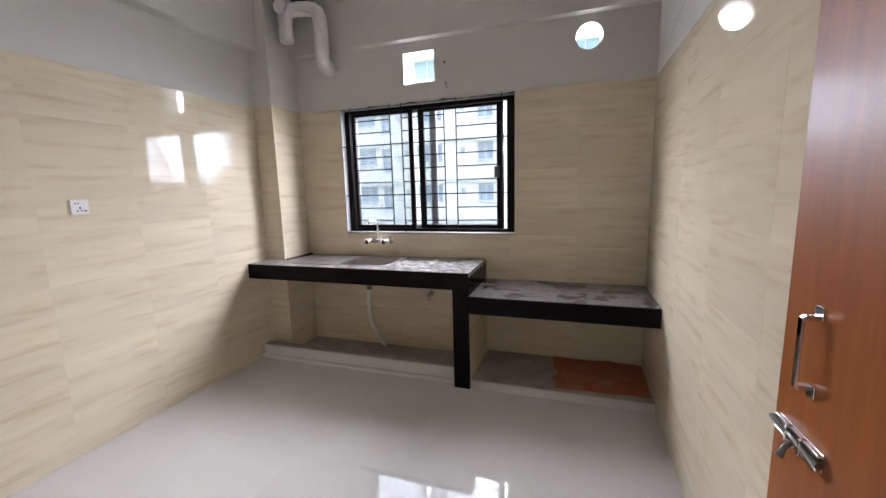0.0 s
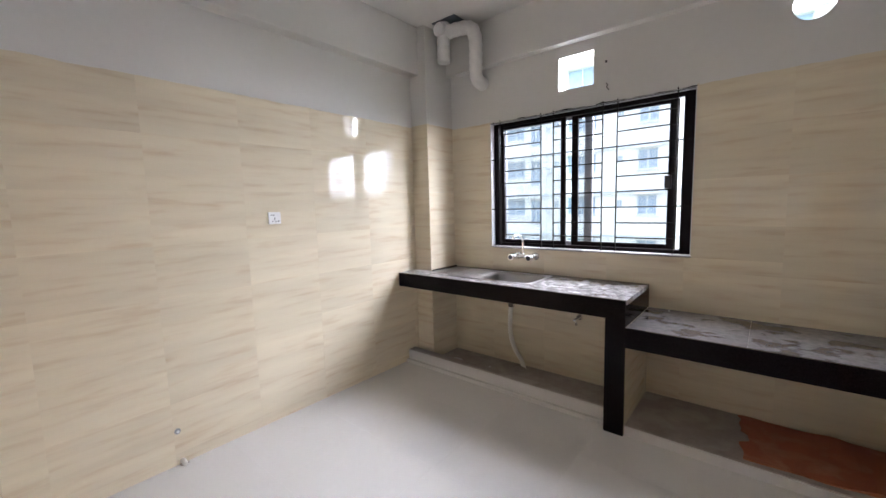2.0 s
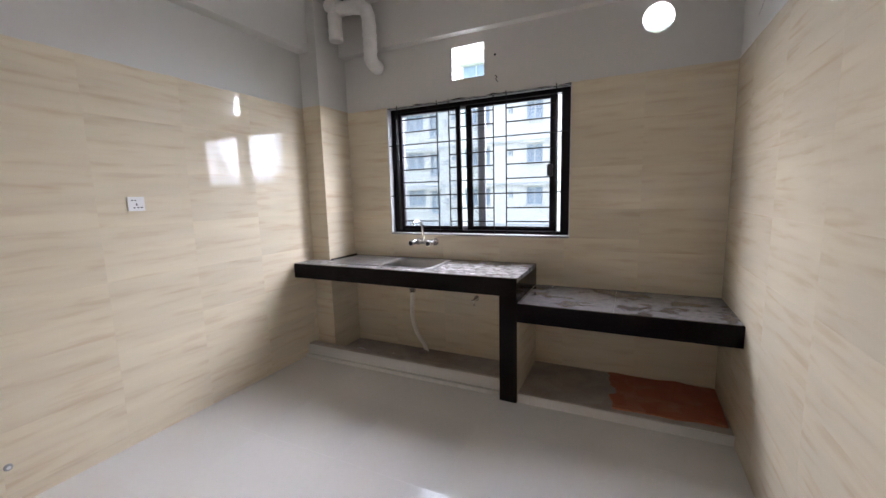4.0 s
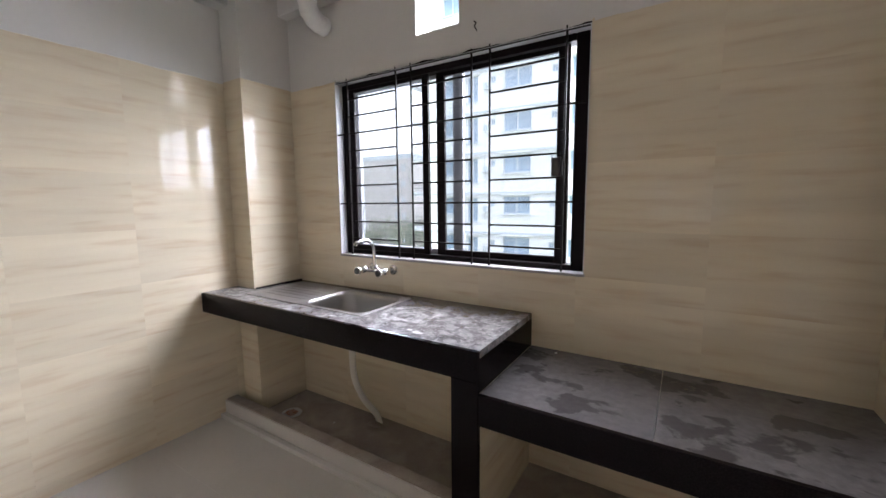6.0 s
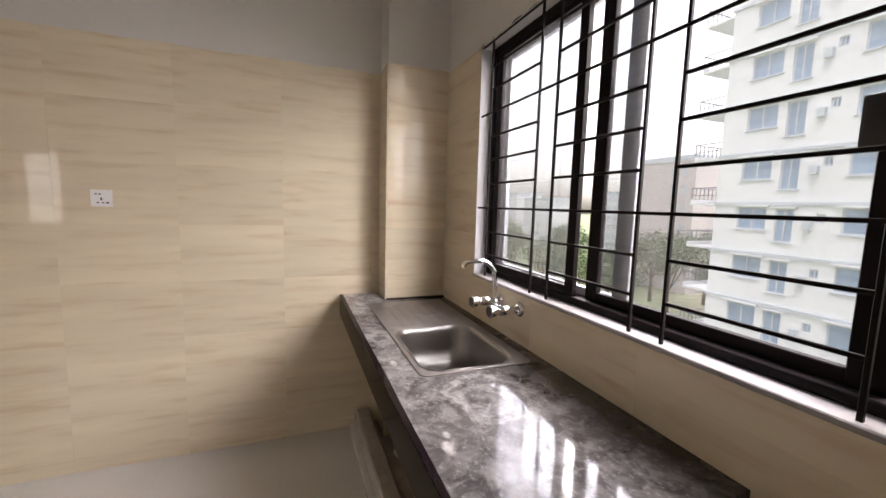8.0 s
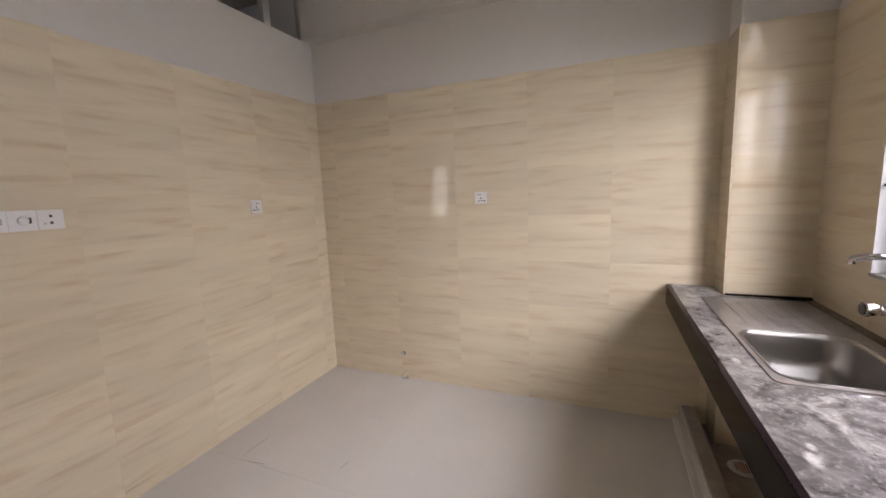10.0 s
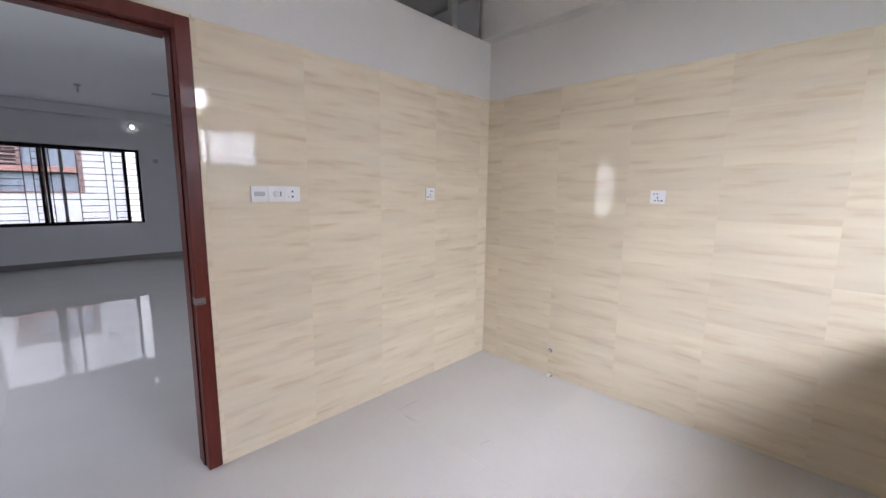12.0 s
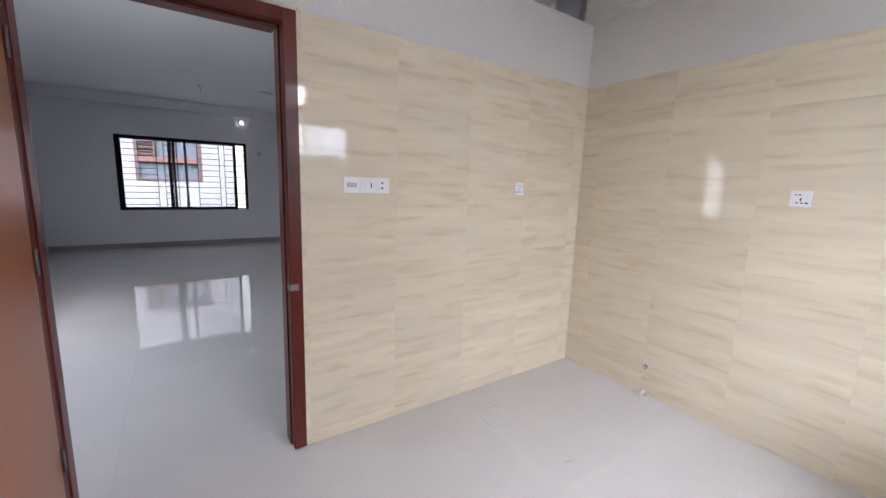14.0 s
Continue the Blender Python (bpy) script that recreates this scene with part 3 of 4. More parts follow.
bolt = part("tower_bolt", boxes((DX - 0.0035, DX - 0.0002, 0.722, 0.865, 0.936, 0.97), (DX - 0.012, DX - 0.0035, 0.722, 0.865, 0.936, 0.942), (DX - 0.012, DX - 0.0035, 0.722, 0.865, 0.964, 0.97), (DX - 0.018, DX - 0.0035, 0.765, 0.773, 0.936, 0.97), (DX - 0.018, DX - 0.0035, 0.812, 0.820, 0.936, 0.97), bevel=0.0008), CHROME, door, "shiny steel sliding bolt")
bm = bmesh.new()
sweep(bm, [(DX - 0.011, 0.715, 0.953), (DX - 0.011, 0.88, 0.953)], 0.007, 10)
sweep(bm, [(DX - 0.011, 0.792, 0.953), (DX - 0.028, 0.79, 0.935), (DX - 0.036, 0.788, 0.918)], [0.005, 0.006, 0.008], 10)
part("bolt_rod", bm, STEEL, bolt)
for z in (0.3, 1.1, 1.85):
    bm = bmesh.new()
    sweep(bm, [(DX - 0.006, 0.006, z - 0.05), (DX - 0.006, 0.006, z + 0.05)], 0.006, 8)
    part("hinge", bm, STEEL, door)


# ---- windows ----
def sliding_window(name, rect, y_in, s, stiles, label, bottom=0.05, top=0.065, side=(0.07, 0.075)):
    """Aluminium sliding window; s: +1 when outdoors lies towards +y. stiles: (x, x, depth, material)."""
    x0, x1, z0, z1 = rect

    def slab(u0, u1, d0, d1, b0, b1):
        return (u0, u1, *sorted((y_in + s * d0, y_in + s * d1)), b0, b1)

    win = thing(name, ((x0 + x1) / 2, y_in, z0), label, "window", kind="structure")
    fr = part("window_frame", boxes(slab(x0 + 0.002, x0 + side[0], 0.055, 0.125, z0 + 0.004, z1 - 0.003), slab(x1 - side[1], x1 - 0.002, 0.055, 0.125, z0 + 0.004, z1 - 0.003),
                               slab(x0 + side[0], x1 - side[1], 0.055, 0.125, z0 + 0.004, z0 + 0.03), slab(x0 + side[0], x1 - side[1], 0.055, 0.125, z1 - top, z1 - 0.003), bevel=0.003), FRAME_DARK, win)
    for a0, a1, d0, d1, mat in stiles:
        part("stile", boxes(slab(a0, a1, d0, d1, z0 + 0.031, z1 - top - 0.001), bevel=0.003), mat, win)
    return win, slab


win, slab = sliding_window("window_1", WIN, L, 1, [], "dark brown aluminium sliding window with the sash slightly open", top=0.036, side=(0.05, 0.076))


def sash(win, slab, u0, u1, d, w0, w1, z0, z1, mat, label, lower=0.032, upper=0.024, glass=None):
    f = part("sash", boxes(slab(u0, u0 + w0, d, d + 0.022, z0, z1), slab(u1 - w1, u1, d, d + 0.022, z0, z1), slab(u0 + w0, u1 - w1, d, d + 0.022, z0, z0 + lower), slab(u0 + w0, u1 - w1, d, d + 0.022, z1 - upper, z1), bevel=0.002), mat, win, label)
    p = part("pane", boxes(slab(u0 + w0 - 0.004, u1 - w1 + 0.004, d + 0.009, d + 0.013, z0 + lower - 0.004, z1 - upper + 0.004)), glass or GLASS, f)
    p.visible_shadow = False
    return f


za, zb = WIN[2] + 0.031, WIN[3] - 0.037
sash(win, slab, 0.690, 1.305, 0.058, 0.043, 0.042, za, zb, FRAME_DARK, "dark sash with tinted glass")
s2 = sash(win, slab, 1.345, 2.094, 0.083, 0.052, 0.058, za, zb, FRAME_DARK, "dark sash with tinted glass, pushed a little open")
sash(win, slab, 0.695, 1.505, 0.107, 0.03, 0.065, za, zb, FRAME_GREY, "grey outer sash seen through the glass", glass=GLASS_CLEAR)
part("latch", boxes(slab(2.018, 2.062, 0.058, 0.084, 1.545, 1.637), bevel=0.006, segments=2), DARK_CAP, win, "black plastic sash latch")
part("reveal", boxes((WIN[0] - 0.0, WIN[0] + 0.004, L - 0.004, L + 0.157, WIN[2], WIN[3]), (WIN[1] - 0.004, WIN[1], L - 0.004, L + 0.157, WIN[2], WIN[3]), (WIN[0] + 0.004, WIN[1] - 0.004, L - 0.004, L + 0.157, WIN[3] - 0.003, WIN[3] + 0.0)), REVEAL, win, "white plaster window reveal")
part("window_sill", boxes((WIN[0] - 0.004, WIN[1] + 0.004, L - 0.010, L + 0.157, WIN[2] - 0.012, WIN[2] + 0.003), bevel=0.003), SILL, win, "white plastered window sill, darkened against the window lamps")


def grille(name, rect, y, rows, longs, panels, label, bar=0.0045, reach=0.02):
    """Square iron bars: upright pairs, long bars from wall to wall, short ones within the panels."""
    x0, x1, z0, z1 = rect
    g = thing(name, ((x0 + x1) / 2, y, z0), label, "window grille")
    for a, b in panels:
        for x in (a, b):
            part("upright_bar", boxes((x - bar, x + bar, y - bar, y + bar, z0 - 0.008, z1 + 0.02), bevel=0.001), IRON, g)
        for z in rows:
            if z not in longs:
                part("short_bar", boxes((a + bar, b - bar, y - bar * 0.9, y + bar * 0.9, z - bar, z + bar), bevel=0.001), IRON, g)
    for z in longs:
        part("long_bar", boxes((x0 - reach, x1 + reach * 0.8, y - bar * 1.8, y - bar * 0.4, z - bar, z + bar), bevel=0.001), IRON, g)
    return g


rows_z = [1.196, 1.306, 1.422, 1.537, 1.648, 1.756, 1.864, 1.971, 2.075]
grille("window_grille", WIN, L + 0.012, rows_z, (1.422, 1.864), ((0.722, 1.113), (1.222, 1.609), (1.713, 2.092)), "black painted iron grille fixed inside the kitchen window")

fwin, fslab = sliding_window("window_2", FWIN, LY, -1, [], "dark brown aluminium sliding window in the living room", side=(0.045, 0.06), top=0.05)
fa, fb = FWIN[2] + 0.031, FWIN[3] - 0.051
sash(fwin, fslab, 2.595, 3.472, 0.058, 0.042, 0.03, fa, fb, FRAME_DARK, "dark sash with tinted glass", glass=GLASS_GREY)
part("stile", boxes(fslab(2.667, 2.712, 0.083, 0.105, fa, fb), bevel=0.002), FRAME_DARK, fwin)
part("stile", boxes(fslab(2.388, 2.438, 0.107, 0.122, fa, fb), bevel=0.002), FRAME_GREY, fwin, "grey outer sash stile")
sash(fwin, fslab, 1.485, 2.666, 0.083, 0.06, 0.02, fa, fb, FRAME_DARK, "dark sash with tinted glass", glass=GLASS_GREY)
part("latch", boxes(fslab(1.50, 1.545, 0.05, 0.082, 1.40, 1.48), bevel=0.006), DARK_CAP, fwin, "black plastic sash latch")
part("window_sill", boxes((FWIN[0], FWIN[1], LY - 0.147, LY + 0.006, FWIN[2] - 0.012, FWIN[2] + 0.003), bevel=0.003), REVEAL, fwin)
frow = [FWIN[2] + 0.118 * k for k in range(1, 12)]
grille("window_grille", FWIN, LY - 0.02, frow, (frow[3], frow[7]), ((1.335, 1.716), (1.815, 2.21), (2.56, 2.78), (2.90, 3.475)), "black painted iron grille in the living room window", bar=0.0065)


# ---- counters ----
CF = 2.512
upper = thing("worktop_high", (1.0, 2.8, 0.745), "black granite sink worktop with pale cement dust smears", "worktop")
hole = (0.776, 1.247, 2.633, 3.001)
part("slab", pierced(bmesh.new(), (0.0005, 1.956, CF + 0.002, L - 0.0005), [hole, (-0.1, 0.193, 2.733, 4)], 0.838, 0.868, lambda u, v, d: (u, v, d)), GRANITE_DUSTY, upper)
part("front_fascia", boxes((0.0005, 1.957, CF - 0.018, CF + 0.0015, 0.745, 0.8685), bevel=0.002), GRANITE, upper, "polished black granite edge")
part("side_fascia", boxes((1.9365, 1.9575, CF + 0.0015, L - 0.001, 0.701, 0.8378), bevel=0.001), GRANITE, upper, "polished black granite edge")
part("concrete_base", pierced(bmesh.new(), (0.195, 1.936, CF + 0.003, L - 0.001), [(0.77, 1.25, 2.63, 3.0)], 0.775, 0.80, lambda u, v, d: (u, v, d)), CEMENT, upper)
part("end_lip", boxes((0.194, 0.214, 2.742, L - 0.001, 0.8685, 0.876), bevel=0.001), GRANITE, upper, "narrow black stone strip beside the column")

lower = thing("worktop_low", (2.56, 2.8, 0.577), "low black granite cooker worktop with dusty smears", "worktop")
part("slab", boxes((1.958, 2.5405, CF + 0.002, L - 0.0005, 0.67, 0.70)), GRANITE_WET, lower)
part("slab", boxes((2.5425, W - 0.0005, CF + 0.002, L - 0.0005, 0.67, 0.70)), GRANITE_WET, lower)
part("front_fascia", boxes((1.9585, W - 0.0005, CF - 0.018, CF + 0.0015, 0.577, 0.7005), bevel=0.002), GRANITE, lower, "polished black granite edge")
part("concrete_base", boxes((1.97, W - 0.001, CF + 0.02, L - 0.001, 0.61, 0.64)), CEMENT, lower)

support = thing("counter_support", (1.9, 2.8, 0), "tiled support wall with black granite front panel", "counter support")
part("core", boxes((1.868, 1.948, CF + 0.004, L - 0.001, -0.005, 0.774)), GROUT, support)
part("front_panel", boxes((1.838, 1.9575, CF - 0.016, CF + 0.0035, 0.002, 0.7445), bevel=0.002), GRANITE, support, "polished black granite panel")

plat = thing("platform_low", (2.56, 2.8, 0), "low cement platform under the cooker worktop", "platform")
part("cement_top", boxes((1.9575, W - 0.0005, 2.535, L - 0.001, -0.005, 0.062), bevel=0.003), CEMENT, plat)
part("tile_riser", boxes((1.9585, W - 0.0005, 2.522, 2.5345, -0.005, 0.058), bevel=0.001), FLOOR_TILE, plat, "pale tile front")
trough = thing("wash_trough", (1.0, 2.8, 0), "cement floor trough with a tiled kerb under the sink", "trough")
part("cement_bed", boxes((0.0005, 1.867, 2.675, L - 0.001, -0.02, 0.012)), CEMENT, trough)
part("kerb", boxes((0.0005, 1.8375, 2.602, 2.675, -0.005, 0.112), bevel=0.007, segments=2), CEMENT, trough, "rough cement kerb top")
part("kerb_tile", boxes((0.0005, 1.8375, 2.589, 2.6015, -0.005, 0.107), bevel=0.002), FLOOR_TILE, trough, "pale tile kerb face")
part("kerb_ledge", boxes((0.0005, 1.8375, 2.553, 2.5885, -0.005, 0.026), bevel=0.006, segments=2), FLOOR_TILE, trough, "pale tile ledge")

bm = bmesh.new()
sheet_n = 16
grid = {}
for i in range(sheet_n + 1):
    for j in range(sheet_n + 1):
        u, v = i / sheet_n, j / sheet_n
        x = 2.553 - 0.05 * v + (0.607 + 0.06 * v) * u
        y = 2.566 + 0.03 * u + (0.51 - 0.03 * u) * v
        if i == 0:
            x += 0.035 * noise.noise((v * 5.0, 3.1, 0)) + (0.04 if 0.35 < v < 0.6 else 0)
        if j in (0, sheet_n):
            y += 0.012 * noise.noise((u * 7.0, 9.4 + j, 0))
        wave = 0.005 * noise.noise((x * 6, y * 6, 0)) + 0.014 * max(0, 1 - 9 * abs(u - 0.75 - 0.2 * (0.5 - v))) + 0.006
        for k, z in enumerate((0.0625, 0.0665)):
            grid[i, j, k] = bm.verts.new((x, y, z + k * max(0, wave)))
for i in range(sheet_n):
    for j in range(sheet_n):
        bm.faces.new([grid[i, j, 1], grid[i + 1, j, 1], grid[i + 1, j + 1, 1], grid[i, j + 1, 1]])
        bm.faces.new([grid[i, j, 0], grid[i, j + 1, 0], grid[i + 1, j + 1, 0], grid[i + 1, j, 0]])
for i in range(sheet_n):
    for a, b in (((i, 0), (i + 1, 0)), ((i + 1, sheet_n), (i, sheet_n)), ((0, i + 1), (0, i)), ((sheet_n, i), (sheet_n, i + 1))):
        bm.faces.new([grid[(*a, 0)], grid[(*b, 0)], grid[(*b, 1)], grid[(*a, 1)]])
solid("floor_sheet", bm, TERRACOTTA, "dusty terracotta red sheet lying on the cement platform", "sheet")


# ---- sink and fittings ----
def sink_unit():
    ob = thing("kitchen_sink", (0.75, 2.83, 0.868), "stainless steel kitchen sink with dusty drainboard", "sink")
    x0, x1, y0, y1, z = 0.275, 1.262, 2.618, 3.045, 0.868
    bx = (0.785, 1.238, 2.642, 2.992)
    bm = bmesh.new()
    n = 6
    out_loop = rounded_loop(x0, x1, y0, y1, 0.03, n)
    bowl = rounded_loop(*bx, 0.075, n)
    top_o = [bm.verts.new((*p, z + 0.004)) for p in out_loop]
    low_o = [bm.verts.new((*p, z + 0.0004)) for p in out_loop]
    rim = [bm.verts.new((*p, z + 0.0045)) for p in bowl]
    c = len(bowl)
    for k in range(c):
        bm.faces.new((top_o[k], top_o[(k + 1) % c], low_o[(k + 1) % c], low_o[k]))
        bm.faces.new((top_o[k], rim[k], rim[(k + 1) % c], top_o[(k + 1) % c]))
    board = part("drainboard", bm, STEEL_DUSTY, ob, "dusty ribbed steel drainboard")
    bm = bmesh.new()
    loops = [[bm.verts.new((*p, z + 0.005)) for p in bowl]]
    for inset, depth in ((0.004, 0.003), (0.008, 0.018), (0.011, 0.055), (0.015, 0.098), (0.023, 0.130), (0.040, 0.152), (0.065, 0.163), (0.105, 0.167), (0.15, 0.168)):
        loops.append([bm.verts.new((*p, z + 0.005 - depth)) for p in rounded_loop(bx[0] + inset, bx[1] - inset, bx[2] + inset, bx[3] - inset, max(0.018, 0.08 - 0.3 * inset), n)])
    for a, b in zip(loops, loops[1:]):
        for k in range(c):
            f = bm.faces.new((a[k], b[k], b[(k + 1) % c], a[(k + 1) % c]))
            f.smooth = True
    bm.faces.new(loops[-1]).smooth = True
    part("bowl", bm, STEEL, ob, "brushed steel bowl")
    bm = bmesh.new()
    lp = rounded_loop(bx[0] - 0.006, bx[1] + 0.006, bx[2] - 0.006, bx[3] + 0.006, 0.08, n)
    sweep(bm, [(*p, z + 0.0055) for p in (*lp, lp[0])], 0.0018, 6)
    part("rim", bm, STEEL, ob)
    for k in range(6):
        y = 2.70 + 0.052 * k
        bm = bmesh.new()
        sweep(bm, [(0.33, y, z + 0.004), (0.36, y, z + 0.0055), (0.70, y, z + 0.0055), (0.735, y, z + 0.004)], 0.0007, 6)
        part("rib", bm, STEEL_DUSTY, board)
    bm = bmesh.new()
    sweep(bm, [(1.01, 2.815, z - 0.167), (1.01, 2.815, z - 0.160)], [0.042, 0.04], 20)
    part("strainer", bm, CHROME, ob, "round chrome waste strainer")
    return ob


sink_unit()
waste = thing("waste_pipe", (1.0, 2.82, 0.012), "cream flexible waste pipe hanging under the sink", "pipe")
bm = bmesh.new()
sweep(bm, curve_points([(0.99, 2.815, 0.64), (0.978, 2.82, 0.54), (0.962, 2.85, 0.38), (0.965, 2.92, 0.22), (0.982, 3.0, 0.10), (0.99, 3.03, 0.014)], 8), 0.019, 12)
part("hose", bm, PIPE, waste)
bm = bmesh.new()
sweep(bm, [(0.99, 2.815, 0.694), (0.99, 2.815, 0.66), (0.99, 2.815, 0.655), (0.99, 2.815, 0.625)], [0.036, 0.036, 0.028, 0.026], 16)
part("coupling", bm, CHROME, waste, "chrome waste coupling")
bm = bmesh.new()
sweep(bm, [(0.985, 3.02, 0.0125), (0.985, 3.022, 0.02), (0.988, 3.028, 0.028)], [0.072, 0.05, 0.023], 14)
part("cement_collar", bm, CEMENT, waste, "lump of cement round the pipe")

mixer = thing("wall_mixer_tap", (0.99, 3.09, 1.014), "chrome wall mixer tap with a swan neck spout", "tap")
for x in (0.905, 1.072):
    bm = bmesh.new()
    sweep(bm, [(x, L - 0.001, 1.014), (x, L - 0.006, 1.014), (x, L - 0.014, 1.014), (x, L - 0.016, 1.014)], [0.032, 0.032, 0.024, 0.014], 20)
    part("flange", bm, CHROME, mixer)
    bm = bmesh.new()
    sweep(bm, [(x, L - 0.014, 1.014), (x, L - 0.05, 1.014), (x, L - 0.06, 1.014), (x, L - 0.095, 1.014), (x, L - 0.1, 1.014)], [0.016, 0.016, 0.0195, 0.0195, 0.014], 16)
    part("valve", bm, CHROME, mixer)
    bm = bmesh.new()
    sweep(bm, [(x, L - 0.094, 1.014), (x, L - 0.098, 1.014), (x, L - 0.139, 1.014), (x, L - 0.144, 1.014)], [0.013, 0.0165, 0.027, 0.025], 12)
    knob = part("knob", bm, CHROME, mixer)
    bm = bmesh.new()
    sweep(bm, [(x, L - 0.1438, 1.014), (x, L - 0.1465, 1.014)], 0.0195, 16)
    part("cap", bm, DARK_CAP, knob, "dark index cap")
bm = bmesh.new()
sweep(bm, [(0.905, L - 0.077, 1.014), (1.072, L - 0.077, 1.014)], 0.012, 14)
part("crossbar", bm, CHROME, mixer)
bm = bmesh.new()
sweep(bm, [(0.99, L - 0.077, 1.008), (0.99, L - 0.077, 1.045)], [0.02, 0.016], 16)
part("collar", bm, CHROME, mixer)
bm = bmesh.new()
sweep(bm, curve_points([(0.99, L - 0.077, 1.04), (0.99, L - 0.077, 1.10), (0.992, L - 0.088, 1.165), (0.99, L - 0.125, 1.2), (0.984, L - 0.17, 1.205), (0.976, L - 0.212, 1.196), (0.975, L - 0.217, 1.178)], 7), 0.0105, 14)
part("spout", bm, CHROME, mixer)

bib = thing("angle_valve", (1.455, L, 0.54), "small chrome angle valve on the wall below the worktop", "valve")
bm = bmesh.new()
sweep(bm, [(1.455, L - 0.001, 0.54), (1.455, L - 0.008, 0.54), (1.455, L - 0.009, 0.54), (1.455, L - 0.09, 0.54)], [0.024, 0.022, 0.011, 0.011], 14)
sweep(bm, [(1.455, L - 0.07, 0.54), (1.455, L - 0.07, 0.49)], [0.012, 0.009], 12)
part("body", bm, CHROME, bib)
bm = boxes((1.44, 1.47, L - 0.11, L - 0.09, 0.532, 0.548), bevel=0.003)
part("lever", bm, CHROME, bib)

drain = thing("floor_drain", (0.385, 2.82, 0.012), "round rusty floor drain set in cement", "drain")
bm = bmesh.new()
sweep(bm, [(0.385, 2.82, 0.0125), (0.385, 2.82, 0.017), (0.385, 2.82, 0.0175), (0.385, 2.82, 0.0145)], [0.068, 0.064, 0.05, 0.046], 24)
part("ring", bm, REVEAL, drain, "pale cement-smeared ring")
bm = boxes(*[(0.385 - w, 0.385 + w, 2.82 + d - 0.003, 2.82 + d + 0.003, 0.0145, 0.019) for d, w in ((-0.03, 0.03), (-0.018, 0.038), (-0.006, 0.043), (0.006, 0.043), (0.018, 0.038), (0.03, 0.03))])
part("grate", bm, TERRACOTTA, drain, "rust brown grate")

# wrapped pipe bend in the corner under the ceiling
trap = thing("wrapped_pipe", (0.42, 2.9, H), "white wrapped soil pipe bend hanging from the ceiling", "pipe")
bm = bmesh.new()
leg = curve_points([(0.322, 2.84, 2.72), (0.322, 2.84, 2.80), (0.322, 2.84, 2.97), (0.322, 2.84, H - 0.001)], 5)
sweep(bm, leg, [0.052] + [0.058 + 0.003 * math.sin(2.1 * k) for k in range(len(leg) - 1)], 18)
part("short_leg", bm, WRAP, trap)
bm = bmesh.new()
run = curve_points([(0.322, 2.84, 2.96), (0.40, 2.86, 2.972), (0.51, 2.885, 2.972), (0.585, 2.90, 2.945), (0.615, 2.905, 2.87), (0.615, 2.91, 2.75), (0.605, 2.925, 2.66), (0.575, 2.97, 2.58), (0.56, 3.04, 2.55), (0.56, L + 0.006, 2.54)], 6)
sweep(bm, run, [0.056 + 0.003 * math.sin(1.7 * k) for k in range(len(run))], 18)
part("bend", bm, WRAP, trap)
bm = bmesh.new()
sweep(bm, [(0.322, 2.768, 2.985), (0.322, 2.782, 2.985), (0.322, 2.85, 2.985)], [0.052, 0.06, 0.06], 18)
part("end_cap", bm, WRAP, trap)
solid("pipe_hole_patch", boxes((0.25, 0.50, 2.77, 2.94, H - 0.0035, H - 0.0005), bevel=0.0), HOUSE_DARK, "dark unfinished patch round the pipe in the ceiling", kind="structure")


